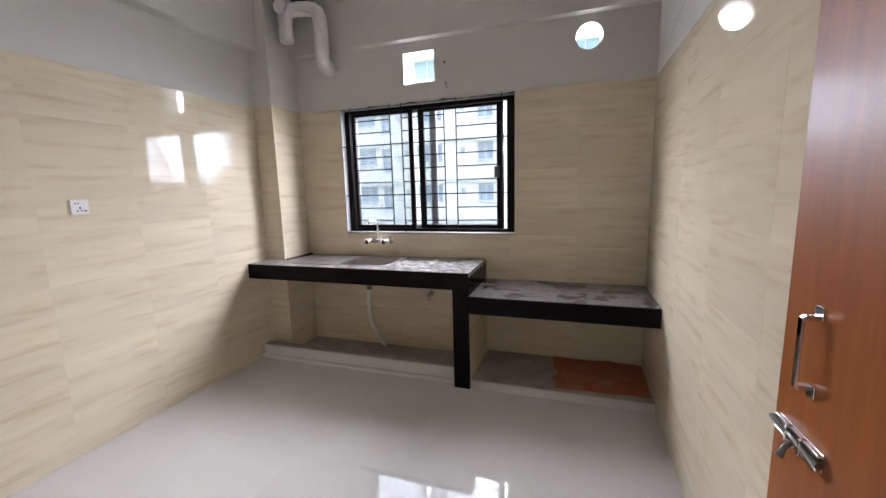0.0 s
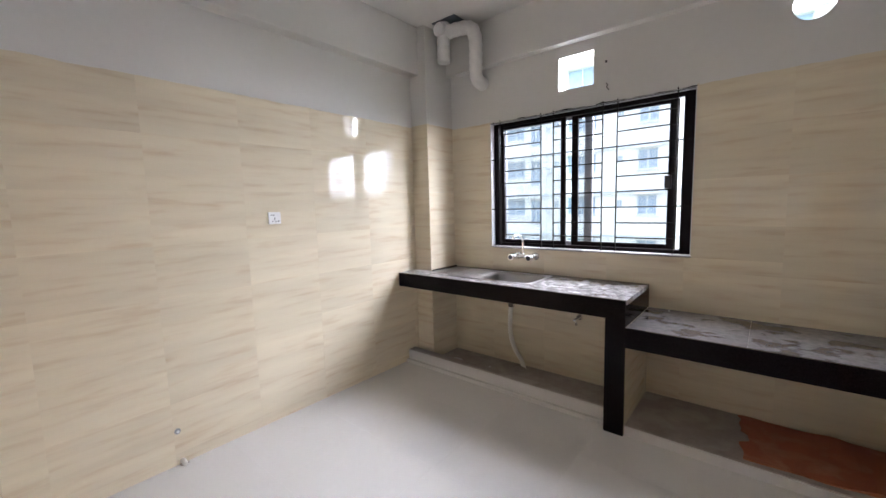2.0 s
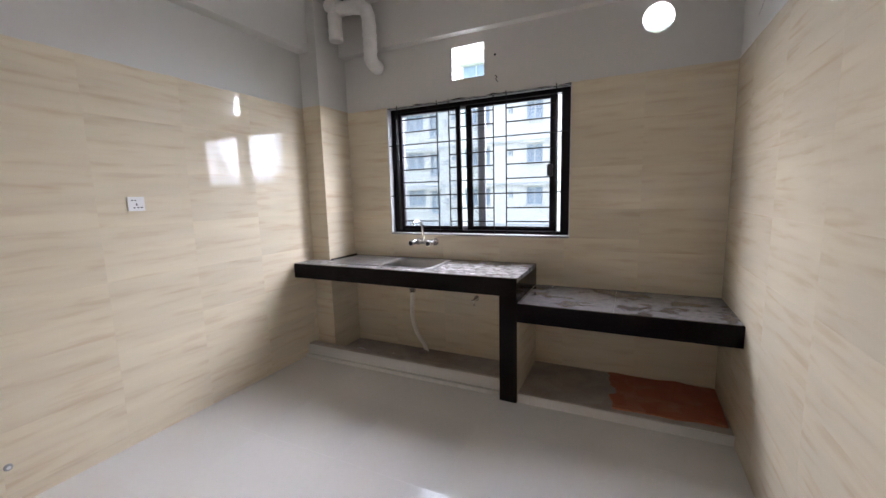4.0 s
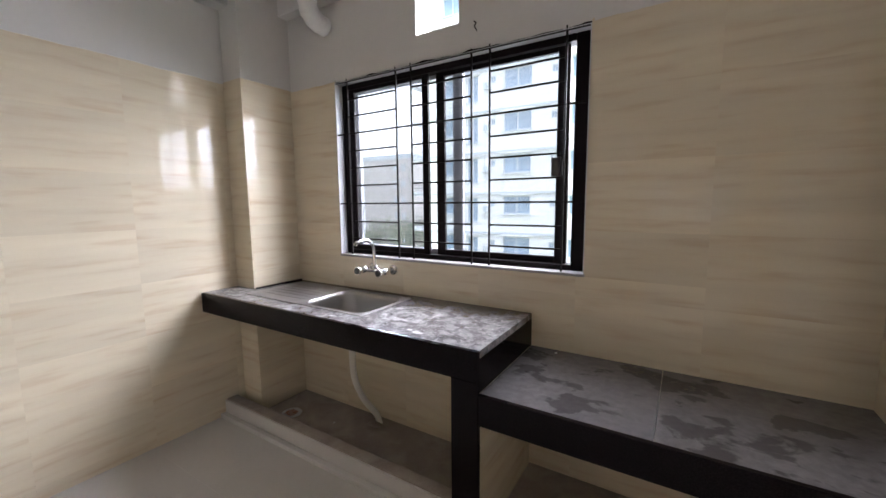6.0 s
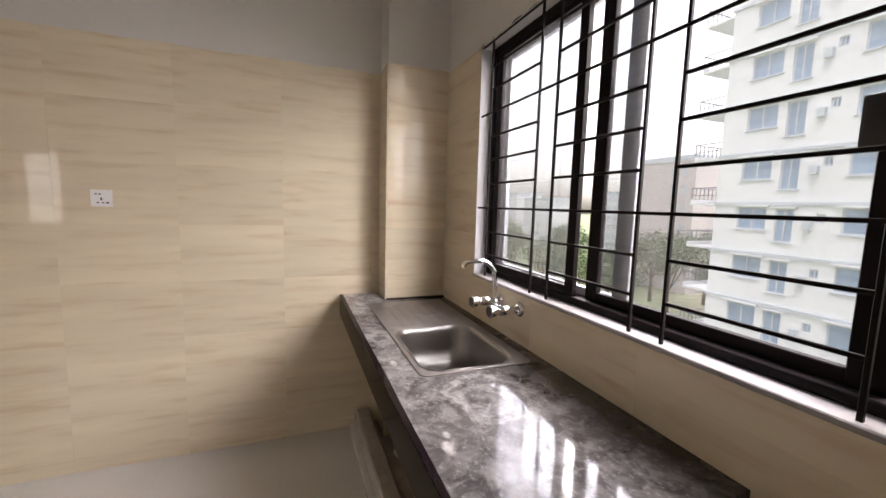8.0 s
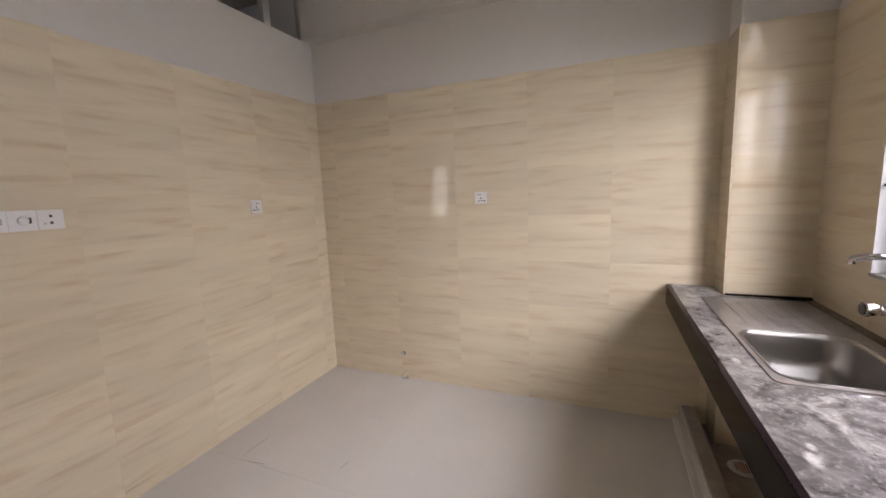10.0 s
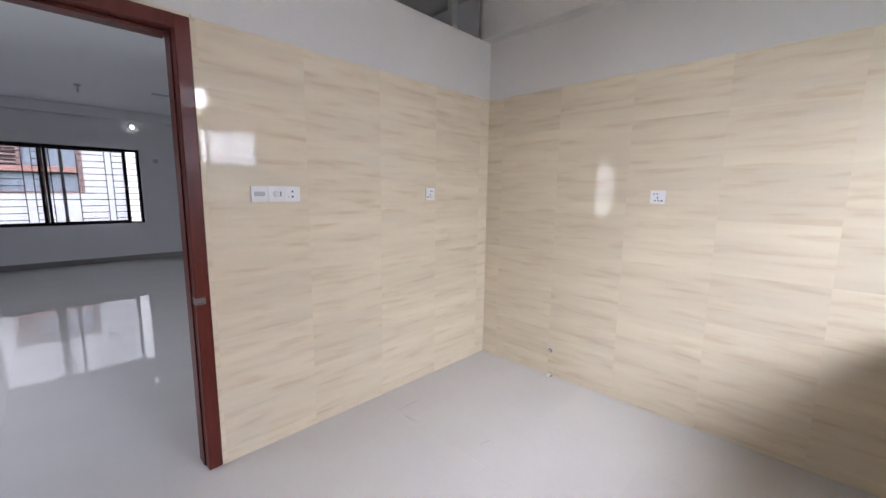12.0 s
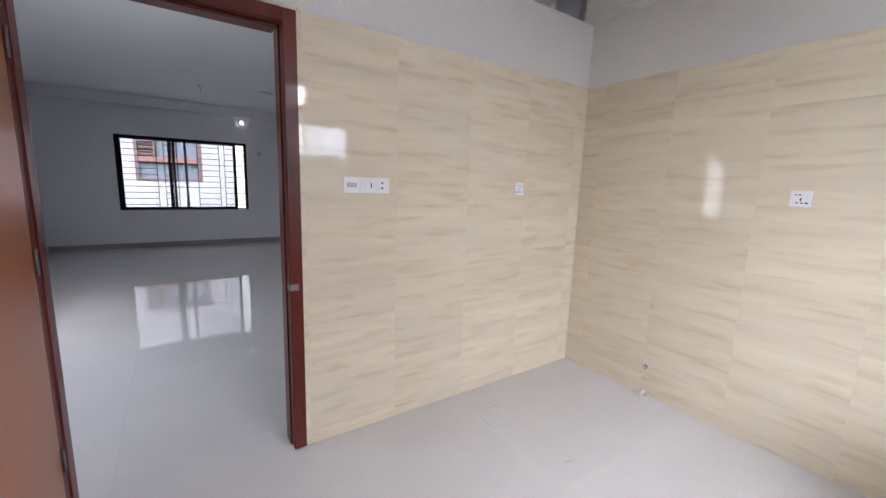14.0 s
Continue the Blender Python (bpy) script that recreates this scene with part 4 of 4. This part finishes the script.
# ---- switches, sockets, small wall fittings ----
def plate(name, x, z, w, h, face, label, modules):
    """Wall plate in the wall's own u, z; face maps (u, depth, z) to the world."""
    def slab2(u0, u1, d0, d1, z0, z1):
        a, b = face(u0, d0, z0), face(u1, d1, z1)
        return tuple(v for p, q in zip(a, b) for v in sorted((p, q)))

    ob = thing(name, face(x, 0, z), label, "socket" if name == "wall_socket" else "switch")
    n = len(modules)
    for i, kind in enumerate(modules):
        u = x - w * (n - 1) / 2 + w * i
        p = part("plate", boxes(slab2(u - w / 2 + 0.0008, u + w / 2 - 0.0008, 0.0005, 0.009, z - h / 2, z + h / 2), bevel=0.002, segments=2), WHITE_PLASTIC, ob)
        if kind == "socket":
            for du, dz, a, b in ((-0.021, 0.02, 0.0045, 0.0028), (-0.005, 0.02, 0.0045, 0.0028), (0, -0.004, 0.0032, 0.0065), (-0.014, -0.022, 0.005, 0.003), (0.006, -0.022, 0.005, 0.003), (0.024, -0.022, 0.0065, 0.0035)):
                part("pin_hole", boxes(slab2(u + du - a, u + du + a, 0.0085, 0.0096, z + dz - b, z + dz + b)), DARK_CAP, p)
            part("rocker", boxes(slab2(u + 0.018, u + 0.032, 0.0085, 0.0115, z + 0.013, z + 0.029), bevel=0.001), WHITE_PLASTIC, p)
        elif kind == "rocker":
            part("rocker", boxes(slab2(u - 0.028, u + 0.028, 0.0085, 0.0125, z - 0.012, z + 0.012), bevel=0.002), GREY_PLASTIC, p)
        elif kind == "dial":
            bm = bmesh.new()
            a, b, c = face(u, 0.0085, z), face(u, 0.02, z), face(u, 0.022, z)
            sweep(bm, [a, b, c], [0.018, 0.016, 0.012], 20)
            part("knob", bm, WHITE_PLASTIC, p)
            part("dial_mark", boxes(slab2(u - 0.026, u - 0.018, 0.0085, 0.0096, z - 0.012, z + 0.012)), DARK_CAP, p)
        else:
            for dz in (0.014, -0.014):
                part("pin_hole", boxes(slab2(u - 0.005, u + 0.005, 0.0085, 0.0096, z + dz - 0.005, z + dz + 0.005)), DARK_CAP, p)
            part("indicator", boxes(slab2(u + 0.018, u + 0.024, 0.0085, 0.0098, z - 0.02, z - 0.012)), GREY_PLASTIC, p)
    return ob


plate("wall_socket", 1.355, 1.417, 0.088, 0.082, lambda u, d, z: (d, u, z), "white wall socket with switch on cream tiles", ["socket"])
plate("wall_socket", 0.685, 1.418, 0.088, 0.088, lambda u, d, z: (u, d, z), "white wall socket on cream tiles", ["socket"])
plate("switch_panel", 1.822, 1.412, 0.0875, 0.082, lambda u, d, z: (u, d, z), "white row of switch, fan dial and socket plates", ["pins", "dial", "rocker"])

outlet = thing("water_outlet", (0, 0.678, 0.204), "capped steel water outlet in the tiled wall", "pipe outlet")
bm = bmesh.new()
sweep(bm, [(0.0005, 0.678, 0.204), (0.006, 0.678, 0.204), (0.007, 0.678, 0.204), (0.010, 0.678, 0.204)], [0.017, 0.016, 0.013, 0.012], 16)
part("ring", bm, FRAME_GREY, outlet)
bm = bmesh.new()
sweep(bm, [(0.0095, 0.678, 0.204), (0.0115, 0.678, 0.204)], 0.008, 12)
part("mouth", bm, REVEAL, outlet, "pale plug")
stub = thing("floor_pipe_stub", (0.04, 0.69, 0), "short white pipe stub at the foot of the wall", "pipe")
bm = bmesh.new()
sweep(bm, [(0.002, 0.69, 0.018), (0.035, 0.69, 0.016), (0.05, 0.692, 0.013)], [0.015, 0.014, 0.011], 12)
part("stub", bm, PIPE, stub)
part("mortar", boxes((0.001, 0.03, 0.67, 0.715, 0.0005, 0.006), bevel=0.003), CEMENT, stub)

hook = thing("wall_hook", (1.64, L, 2.30), "small rusty wire hook on the wall above the window", "hook")
bm = bmesh.new()
sweep(bm, curve_points([(1.635, L + 0.006, 2.325), (1.635, L - 0.012, 2.322), (1.65, L - 0.018, 2.308), (1.64, L - 0.016, 2.296), (1.655, L - 0.018, 2.272)], 4), 0.003, 6)
part("wire", bm, FRAME_DARK, hook)
bm = bmesh.new()
sweep(bm, [(1.627, L + 0.0079, 2.481), (1.627, L + 0.0065, 2.481)], 0.009, 10)
solid("screw_hole", bm, DARK_CAP, "dark plugged hole in the white wall", "hole")



def crumb(x, y, z, size, seed, label):
    """Irregular lump of dried cement."""
    bm = bmesh.new()
    bmesh.ops.create_icosphere(bm, subdivisions=2, radius=size)
    for v in bm.verts:
        v.co *= 1 + 0.45 * noise.noise(v.co * (1.3 / size) + Vector((seed, 0, 0)))
        v.co.z = max(v.co.z * 0.7, -0.3 * size)
    bmesh.ops.translate(bm, verts=bm.verts[:], vec=(x, y, z + 0.3 * size))
    return solid("cement_crumb", bm, REVEAL, label, "debris")


crumb(2.094, 3.055, 0.7002, 0.006, 1.0, "small white cement crumb on the low worktop")
crumb(0.725, 2.885, 0.0125, 0.007, 5.0, "pale cement crumb in the floor trough")


def scratch(points):
    bm = bmesh.new()
    line = curve_points([(x, y, 0.0004) for x, y in points], 5)
    sweep(bm, line, [0.0003 + 0.0011 * math.sin(math.pi * (k + 0.5) / len(line)) for k in range(len(line))], 5)
    return solid("floor_scratch", bm, FRAME_GREY, "thin dark scuff on the glossy floor tile", kind="structure")


for track in (((1.194, 0.31), (1.19, 0.37), (1.18, 0.425)), ((1.177, 0.242), (1.08, 0.238), (0.977, 0.248)), ((1.081, 0.845), (1.04, 0.85), (1.003, 0.861))):
    scratch(track)

# living room fittings
spot = thing("wall_lamp", (1.358, LY + 0.12, 2.63), "small lit round lamp on the living room wall", "lamp")
bm = bmesh.new()
sweep(bm, [(1.358, LY + 0.0005, 2.63), (1.358, LY + 0.03, 2.63), (1.358, LY + 0.04, 2.62)], [0.05, 0.045, 0.03], 16)
part("holder", bm, WHITE_PLASTIC, spot)
bm = bmesh.new()
sweep(bm, [(1.358, LY + 0.035, 2.627), (1.358, LY + 0.055, 2.615), (1.358, LY + 0.08, 2.60), (1.358, LY + 0.09, 2.595)], [0.02, 0.038, 0.036, 0.015], 16)
part("bulb", bm, LAMP_GLOW, spot, "glowing white bulb")
fan_hook = thing("ceiling_hook", (2.2, -5.77, LH), "bare metal fan hook in the living room ceiling", "hook")
bm = bmesh.new()
sweep(bm, [(2.2, -5.77, LH - 0.0005), (2.2, -5.77, LH - 0.02), (2.2, -5.77, LH - 0.021), (2.2, -5.77, LH - 0.11)], [0.04, 0.035, 0.008, 0.008], 12)
part("rod", bm, GREY_PLASTIC, fan_hook)
rose = solid("ceiling_plate", boxes((1.13, 1.36, -5.62, -5.53, LH - 0.02, LH - 0.0005), bevel=0.004), GREY_PLASTIC, "grey cover plate on the living room ceiling", "ceiling plate")
solid("junction_box", boxes((0.98, 1.06, LY + 0.0005, LY + 0.012, 1.94, 2.02), bevel=0.003), GREY_PLASTIC, "small grey junction box on the living room wall", "junction box")


# ---- outdoors ----
GZ = -12.0
ground = solid("ground", boxes((-900, 900, -900, 900, GZ - 1, GZ)), GROUND, "grass and bare soil far below the window", kind="structure")


def house(name, x0, x1, y0, y1, z_top, columns, floors, mat, label, ledges=True):
    """Flat-roofed block whose front looks to -y: (x, x, dz0, dz1) openings for each storey base z."""
    ob = thing(name, ((x0 + x1) / 2, y0, GZ), label, "building")
    holes = [(a, b, f + c, f + d) for f in floors for a, b, c, d in columns]
    bm = bmesh.new()
    pierced(bm, (x0, x1, GZ - 0.5, z_top), holes, y0, y0 + 0.25, lambda u, v, d: (u, d, v))
    box(bm, x0, x1, y0 + 1.2, y1, GZ - 0.5, z_top)
    box(bm, x0, x0 + 0.25, y0 + 0.25, y0 + 1.2, GZ - 0.5, z_top)
    box(bm, x1 - 0.25, x1, y0 + 0.25, y0 + 1.2, GZ - 0.5, z_top)
    box(bm, x0, x1, y0 + 0.25, y0 + 1.2, z_top - 0.3, z_top)
    part("wall", bm, mat, ob)
    part("roof", boxes((x0 - 0.15, x1 + 0.15, y0 - 0.15, y1 + 0.15, z_top, z_top + 0.9)), HOUSE_TRIM, ob)
    if ledges:
        for f in floors:
            part("ledge", boxes((x0 - 0.05, x1 + 0.05, y0 - 0.12, y0, f - 0.12, f + 0.05)), HOUSE_TRIM, ob)
    for a, b, c, d in holes:
        w = part("window", boxes((a, a + 0.07, y0 + 0.1, y0 + 0.18, c, d), (b - 0.07, b, y0 + 0.1, y0 + 0.18, c, d), (a + 0.07, b - 0.07, y0 + 0.1, y0 + 0.18, c, c + 0.07), (a + 0.07, b - 0.07, y0 + 0.1, y0 + 0.18, d - 0.07, d), ((a + b) / 2 - 0.035, (a + b) / 2 + 0.035, y0 + 0.09, y0 + 0.17, c + 0.07, d - 0.07)), HOUSE_TRIM, ob)
        part("pane", boxes((a + 0.05, b - 0.05, y0 + 0.13, y0 + 0.15, c + 0.05, d - 0.05)), HOUSE_GLASS if ledges else HOUSE_PANE_HAZE, w)
        if ledges and b - a > 0.9:
            part("hood", boxes((a - 0.15, b + 0.15, y0 - 0.22, y0, d + 0.06, d + 0.14)), HOUSE_WHITE, w)
            part("sill", boxes((a - 0.08, b + 0.08, y0 - 0.1, y0, c - 0.07, c)), HOUSE_TRIM, w)
    return ob


FL = [-0.85 + 2.95 * k for k in range(-3, 6)]
block = house("apartment_building", -15.2, 6.0, 28.0, 42.0, 17.5,
              [(-13.8, -12.2, 1.38, 2.68), (-11.75, -10.85, 0.75, 2.6), (-9.85, -9.45, 1.9, 2.4), (-8.8, -6.75, 1.38, 2.68), (-5.4, -5.0, 1.9, 2.4), (-4.1, -2.9, 1.38, 2.68), (-1.2, 0.6, 1.38, 2.68), (2.2, 3.9, 1.38, 2.68)],
              FL, HOUSE_WHITE, "white apartment block with blue-grey windows and ledges")
for f in FL:
    b = part("balcony", boxes((-17.4, -15.2, 28.6, 32.0, f - 0.12, f), (-17.4, -17.3, 28.6, 32.0, f, f + 0.25)), HOUSE_WHITE, block)
    part("railing", boxes(*[(-17.38, -17.34, 28.6 + 0.42 * k, 28.64 + 0.42 * k, f + 0.25, f + 1.0) for k in range(9)], (-17.4, -17.32, 28.6, 32.0, f + 1.0, f + 1.05), (-17.4, -15.2, 28.6, 28.65, f + 1.0, f + 1.05), (-17.4, -15.2, 28.6, 28.65, f + 0.5, f + 0.54)), HOUSE_DARK, b)
    part("vent_box", boxes((-10.3, -9.95, 27.7, 28.0, f + 1.5, f + 1.95)), HOUSE_TRIM, block)

house("distant_building", -54, -42, 62, 74, 9.8, [(-46.4 + 1.9 * k, -45.3 + 1.9 * k, 0.9, 2.2) for k in range(2)], [-12 + 3.1 * k for k in range(7)], HOUSE_BROWN_HAZE, "hazy brown-grey apartment block in the distance", False)
random.seed(11)
for i in range(9):
    x = -175 + 19 * i + random.uniform(-4, 4)
    y = 105 - 7 * abs(i - 5) + random.uniform(-10, 10)
    top = random.uniform(2, 9)
    cols = [(x - 7 + 2.4 * k, x - 5.6 + 2.4 * k, 0.9, 2.3) for k in range(6)]
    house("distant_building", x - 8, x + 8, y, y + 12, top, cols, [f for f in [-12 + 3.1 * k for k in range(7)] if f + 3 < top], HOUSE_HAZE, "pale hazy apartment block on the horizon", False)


def tree_mesh(seed, height, spread):
    rnd = random.Random(seed)
    trunk = bmesh.new()
    sweep(trunk, [(0, 0, 0), (0.1, 0.05, height * 0.3), (-0.05, 0.1, height * 0.55), (0.05, 0, height * 0.8)], [0.28, 0.2, 0.14, 0.05], 8)
    crown = bmesh.new()
    tips = []
    for k in range(9):
        a = rnd.uniform(0, 6.28)
        z0 = height * rnd.uniform(0.35, 0.6)
        r = spread * rnd.uniform(0.45, 0.95)
        tip = Vector((r * math.cos(a), r * math.sin(a), height * rnd.uniform(0.6, 0.98)))
        sweep(trunk, [(0, 0, z0), tip * 0.5 + Vector((0, 0, z0 * 0.45)), tip], [0.09, 0.06, 0.02], 5)
        tips.append(tip)
    tips.append(Vector((0, 0, height)))
    for tip in tips:
        for k in range(260):
            p = tip + Vector((rnd.gauss(0, spread * 0.26), rnd.gauss(0, spread * 0.26), rnd.gauss(0, height * 0.085)))
            s = rnd.uniform(0.13, 0.28)
            q = Euler((rnd.uniform(-1, 1), rnd.uniform(-1, 1), rnd.uniform(0, 6.28))).to_matrix()
            v = [crown.verts.new(p + q @ Vector(c) * s) for c in ((-1, 0, 0), (0, -0.45, 0.1), (1, 0, 0), (0, 0.45, 0.1))]
            crown.faces.new(v)
    return trunk, crown


def tree(seed, height, spread):
    ob = thing("tree", (0, 0, 0), "leafy green tree below the window", "tree", "trees outside")
    t, c = tree_mesh(seed, height, spread)
    part("trunk", t, BARK, ob)
    part("crown", c, LEAF, ob)
    return ob


kinds = [tree(s, h, w) for s, h, w in ((1, 8.5, 3.0), (2, 7.5, 3.4), (3, 9.5, 3.2))]
spots = [(-42, 34), (-36, 40), (-33, 47), (-48, 29), (-44, 42), (-40, 52), (-50, 46), (-56, 34), (-60, 40), (-29, 52), (-50, 57), (-62, 55), (-72, 48), (-75, 62), (-36, 58), (-26, 56), (-8.5, 24.5), (-62, 27), (-66, 33), (-80, 36), (-85, 50), (-70, 40), (-68, 24), (-78, 28), (-90, 40), (-56, 50)]
for i, (x, y) in enumerate(spots):
    m = Matrix.LocRotScale((x, y, GZ), Euler((0, 0, 1.7 * i)), (0.7, 0.7, 0.62) if y < 26 and x > -20 else None)
    if i < 3:
        kinds[i].matrix_basis = m
    else:
        copy_thing(kinds[i % 3], m)

# neighbour behind the living room window
NX0, NX1, NZ0, NZ1 = 1.86, 3.52, 1.28, 2.75
nb = thing("neighbour_house", (2.5, -12.5, GZ), "white neighbouring house wall with a dark brown balcony window", "building")
# wall raised unseen to 22 m to keep sun off the living room floor
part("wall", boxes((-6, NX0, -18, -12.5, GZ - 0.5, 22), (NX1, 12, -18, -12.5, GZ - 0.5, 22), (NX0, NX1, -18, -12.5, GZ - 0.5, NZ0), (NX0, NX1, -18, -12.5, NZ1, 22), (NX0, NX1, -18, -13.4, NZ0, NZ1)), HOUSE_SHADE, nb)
w = part("window", boxes((NX0, NX0 + 0.12, -12.7, -12.48, NZ0, NZ1), (NX1 - 0.08, NX1, -12.7, -12.48, NZ0, NZ1), (2.55, 2.62, -12.7, -12.52, NZ0, NZ1), (3.0, 3.08, -12.7, -12.52, 1.98, NZ1), (NX0 + 0.12, NX1 - 0.08, -12.7, -12.48, NZ1 - 0.08, NZ1), (NX0 + 0.12, NX1 - 0.08, -12.7, -12.48, NZ0, NZ0 + 0.06)), BROWN_FRAME, nb, "dark brown window frame")
part("slab_edge", boxes((NX0 + 0.12, NX1 - 0.08, -12.72, -12.5, 1.83, 1.98), bevel=0.01), BRICK_RED, w, "rust red band")
part("pane", boxes((NX0 + 0.12, NX1 - 0.08, -12.66, -12.64, NZ0 + 0.06, NZ1 - 0.08)), HOUSE_DARK, w)
for k in range(7):
    part("louvre", boxes((3.08, NX1 - 0.08, -12.62, -12.52, 2.02 + 0.095 * k, 2.075 + 0.095 * k), bevel=0.008), BROWN_FRAME, w)


# ---- tiles, piece by piece ----
cache = {}


def piece(parent, name, lo, hi, mat):
    """One tile between two corners; alike pieces share a mesh."""
    size = tuple(round(b - a, 3) for a, b in zip(lo, hi))
    key = (*size, mat.name)
    if key not in cache:
        bm = boxes(tuple(v for s in size for v in (-s / 2, s / 2)))
        cache[key] = mesh_of(name, bm, mat)
    ob = new(name, cache[key])
    ob.parent = parent
    ob.location = Vector([(a + b) / 2 for a, b in zip(lo, hi)]) - parent.location
    return ob


def joints(start, step, lo, hi):
    k = math.floor((lo - start) / step)
    out = [lo]
    while start + step * (k + 1) < hi - 0.002:
        k += 1
        if start + step * k > lo + 0.002:
            out.append(start + step * k)
    return [*out, hi]


ROWS = joints(0.069, 0.305, 0.0, TOP)


def tile_wall(parent, u0, u1, start, corner, holes=(), z_hi=TOP, gap=0.00025):
    """corner(u, z, front) gives the world place on the bed (0) or the glazed face (1)."""
    us = joints(start, 0.508, u0, u1)
    for a, b in zip(us, us[1:]):
        for c, d in zip(ROWS, ROWS[1:]):
            for p0, p1, q0, q1 in cut((a, b, c, min(d, z_hi)), holes):
                if p1 - p0 > 0.004 and q1 - q0 > 0.004:
                    m, n = corner(p0 + gap, q0 + gap, 0), corner(p1 - gap, q1 - gap, 1)
                    piece(parent, "tile", [min(v) for v in zip(m, n)], [max(v) for v in zip(m, n)], TILE)


part("tile_bed", boxes((-0.0079, -0.0005, 0.0, 2.741, 0.0, TOP - 0.002)), GROUT, wall_w)
part("tile_bed", boxes((W + 0.0005, W + 0.0079, 0.0, L, 0.0, TOP - 0.002)), GROUT, wall_e)
part("tile_bed", pierced(bmesh.new(), (0.0, W, 0.0, TOP - 0.002), [DOOR], -0.0079, -0.0005, lambda u, v, d: (u, d, v)), GROUT, wall_s)
part("tile_bed", pierced(bmesh.new(), (0.0, W, 0.0, TOP - 0.002), [(WIN[0], WIN[1], WIN[2], 3)], L + 0.0005, L + 0.0079, lambda u, v, d: (u, d, v)), GROUT, wall_n)

tile_wall(wall_w, 0.0, 2.734, 0.15, lambda u, z, f: (-0.0079 + 0.0079 * f, u, z))
tile_wall(wall_e, 0.0, L, 0.2, lambda u, z, f: (W + 0.0079 - 0.0079 * f, u, z))
tile_wall(wall_s, 0.0, W, 0.114, lambda u, z, f: (u, -0.0079 + 0.0079 * f, z), [(DOOR[0], DOOR[1], -1, 3)])
tile_wall(wall_n, 0.192, W, 0.64, lambda u, z, f: (u, L + 0.0079 - 0.0079 * f, z), [(WIN[0] - 0.004, WIN[1] + 0.004, WIN[2] - 0.012, 3)])
tile_wall(column, 0.0, 0.192, 0.0, lambda u, z, f: (u, 2.742 - 0.008 * f, z))
tile_wall(column, 2.7425, L, 2.7425, lambda u, z, f: (0.184 + 0.008 * f, u, z))
tile_wall(support, 2.517, L - 0.002, 2.517, lambda u, z, f: (1.9481 + 0.0085 * f, u, z), z_hi=0.576)
tile_wall(support, 2.517, L - 0.002, 2.517, lambda u, z, f: (1.8679 - 0.008 * f, u, z), z_hi=0.744)

# floor tiles
for x0, x1, y0, y1 in ((0.0, W, -0.13, 2.558), (LX0, LX1, LY, -0.13)):
    xs, ys = joints(0.0, 0.6, x0, x1), joints(1.56, 0.6, y0, y1)
    for a, b in zip(xs, xs[1:]):
        for c, d in zip(ys, ys[1:]):
            piece(floor, "floor_tile", (a + 0.00025, c + 0.00025, -0.0095), (b - 0.00025, d - 0.00025, 0.0), FLOOR_TILE)
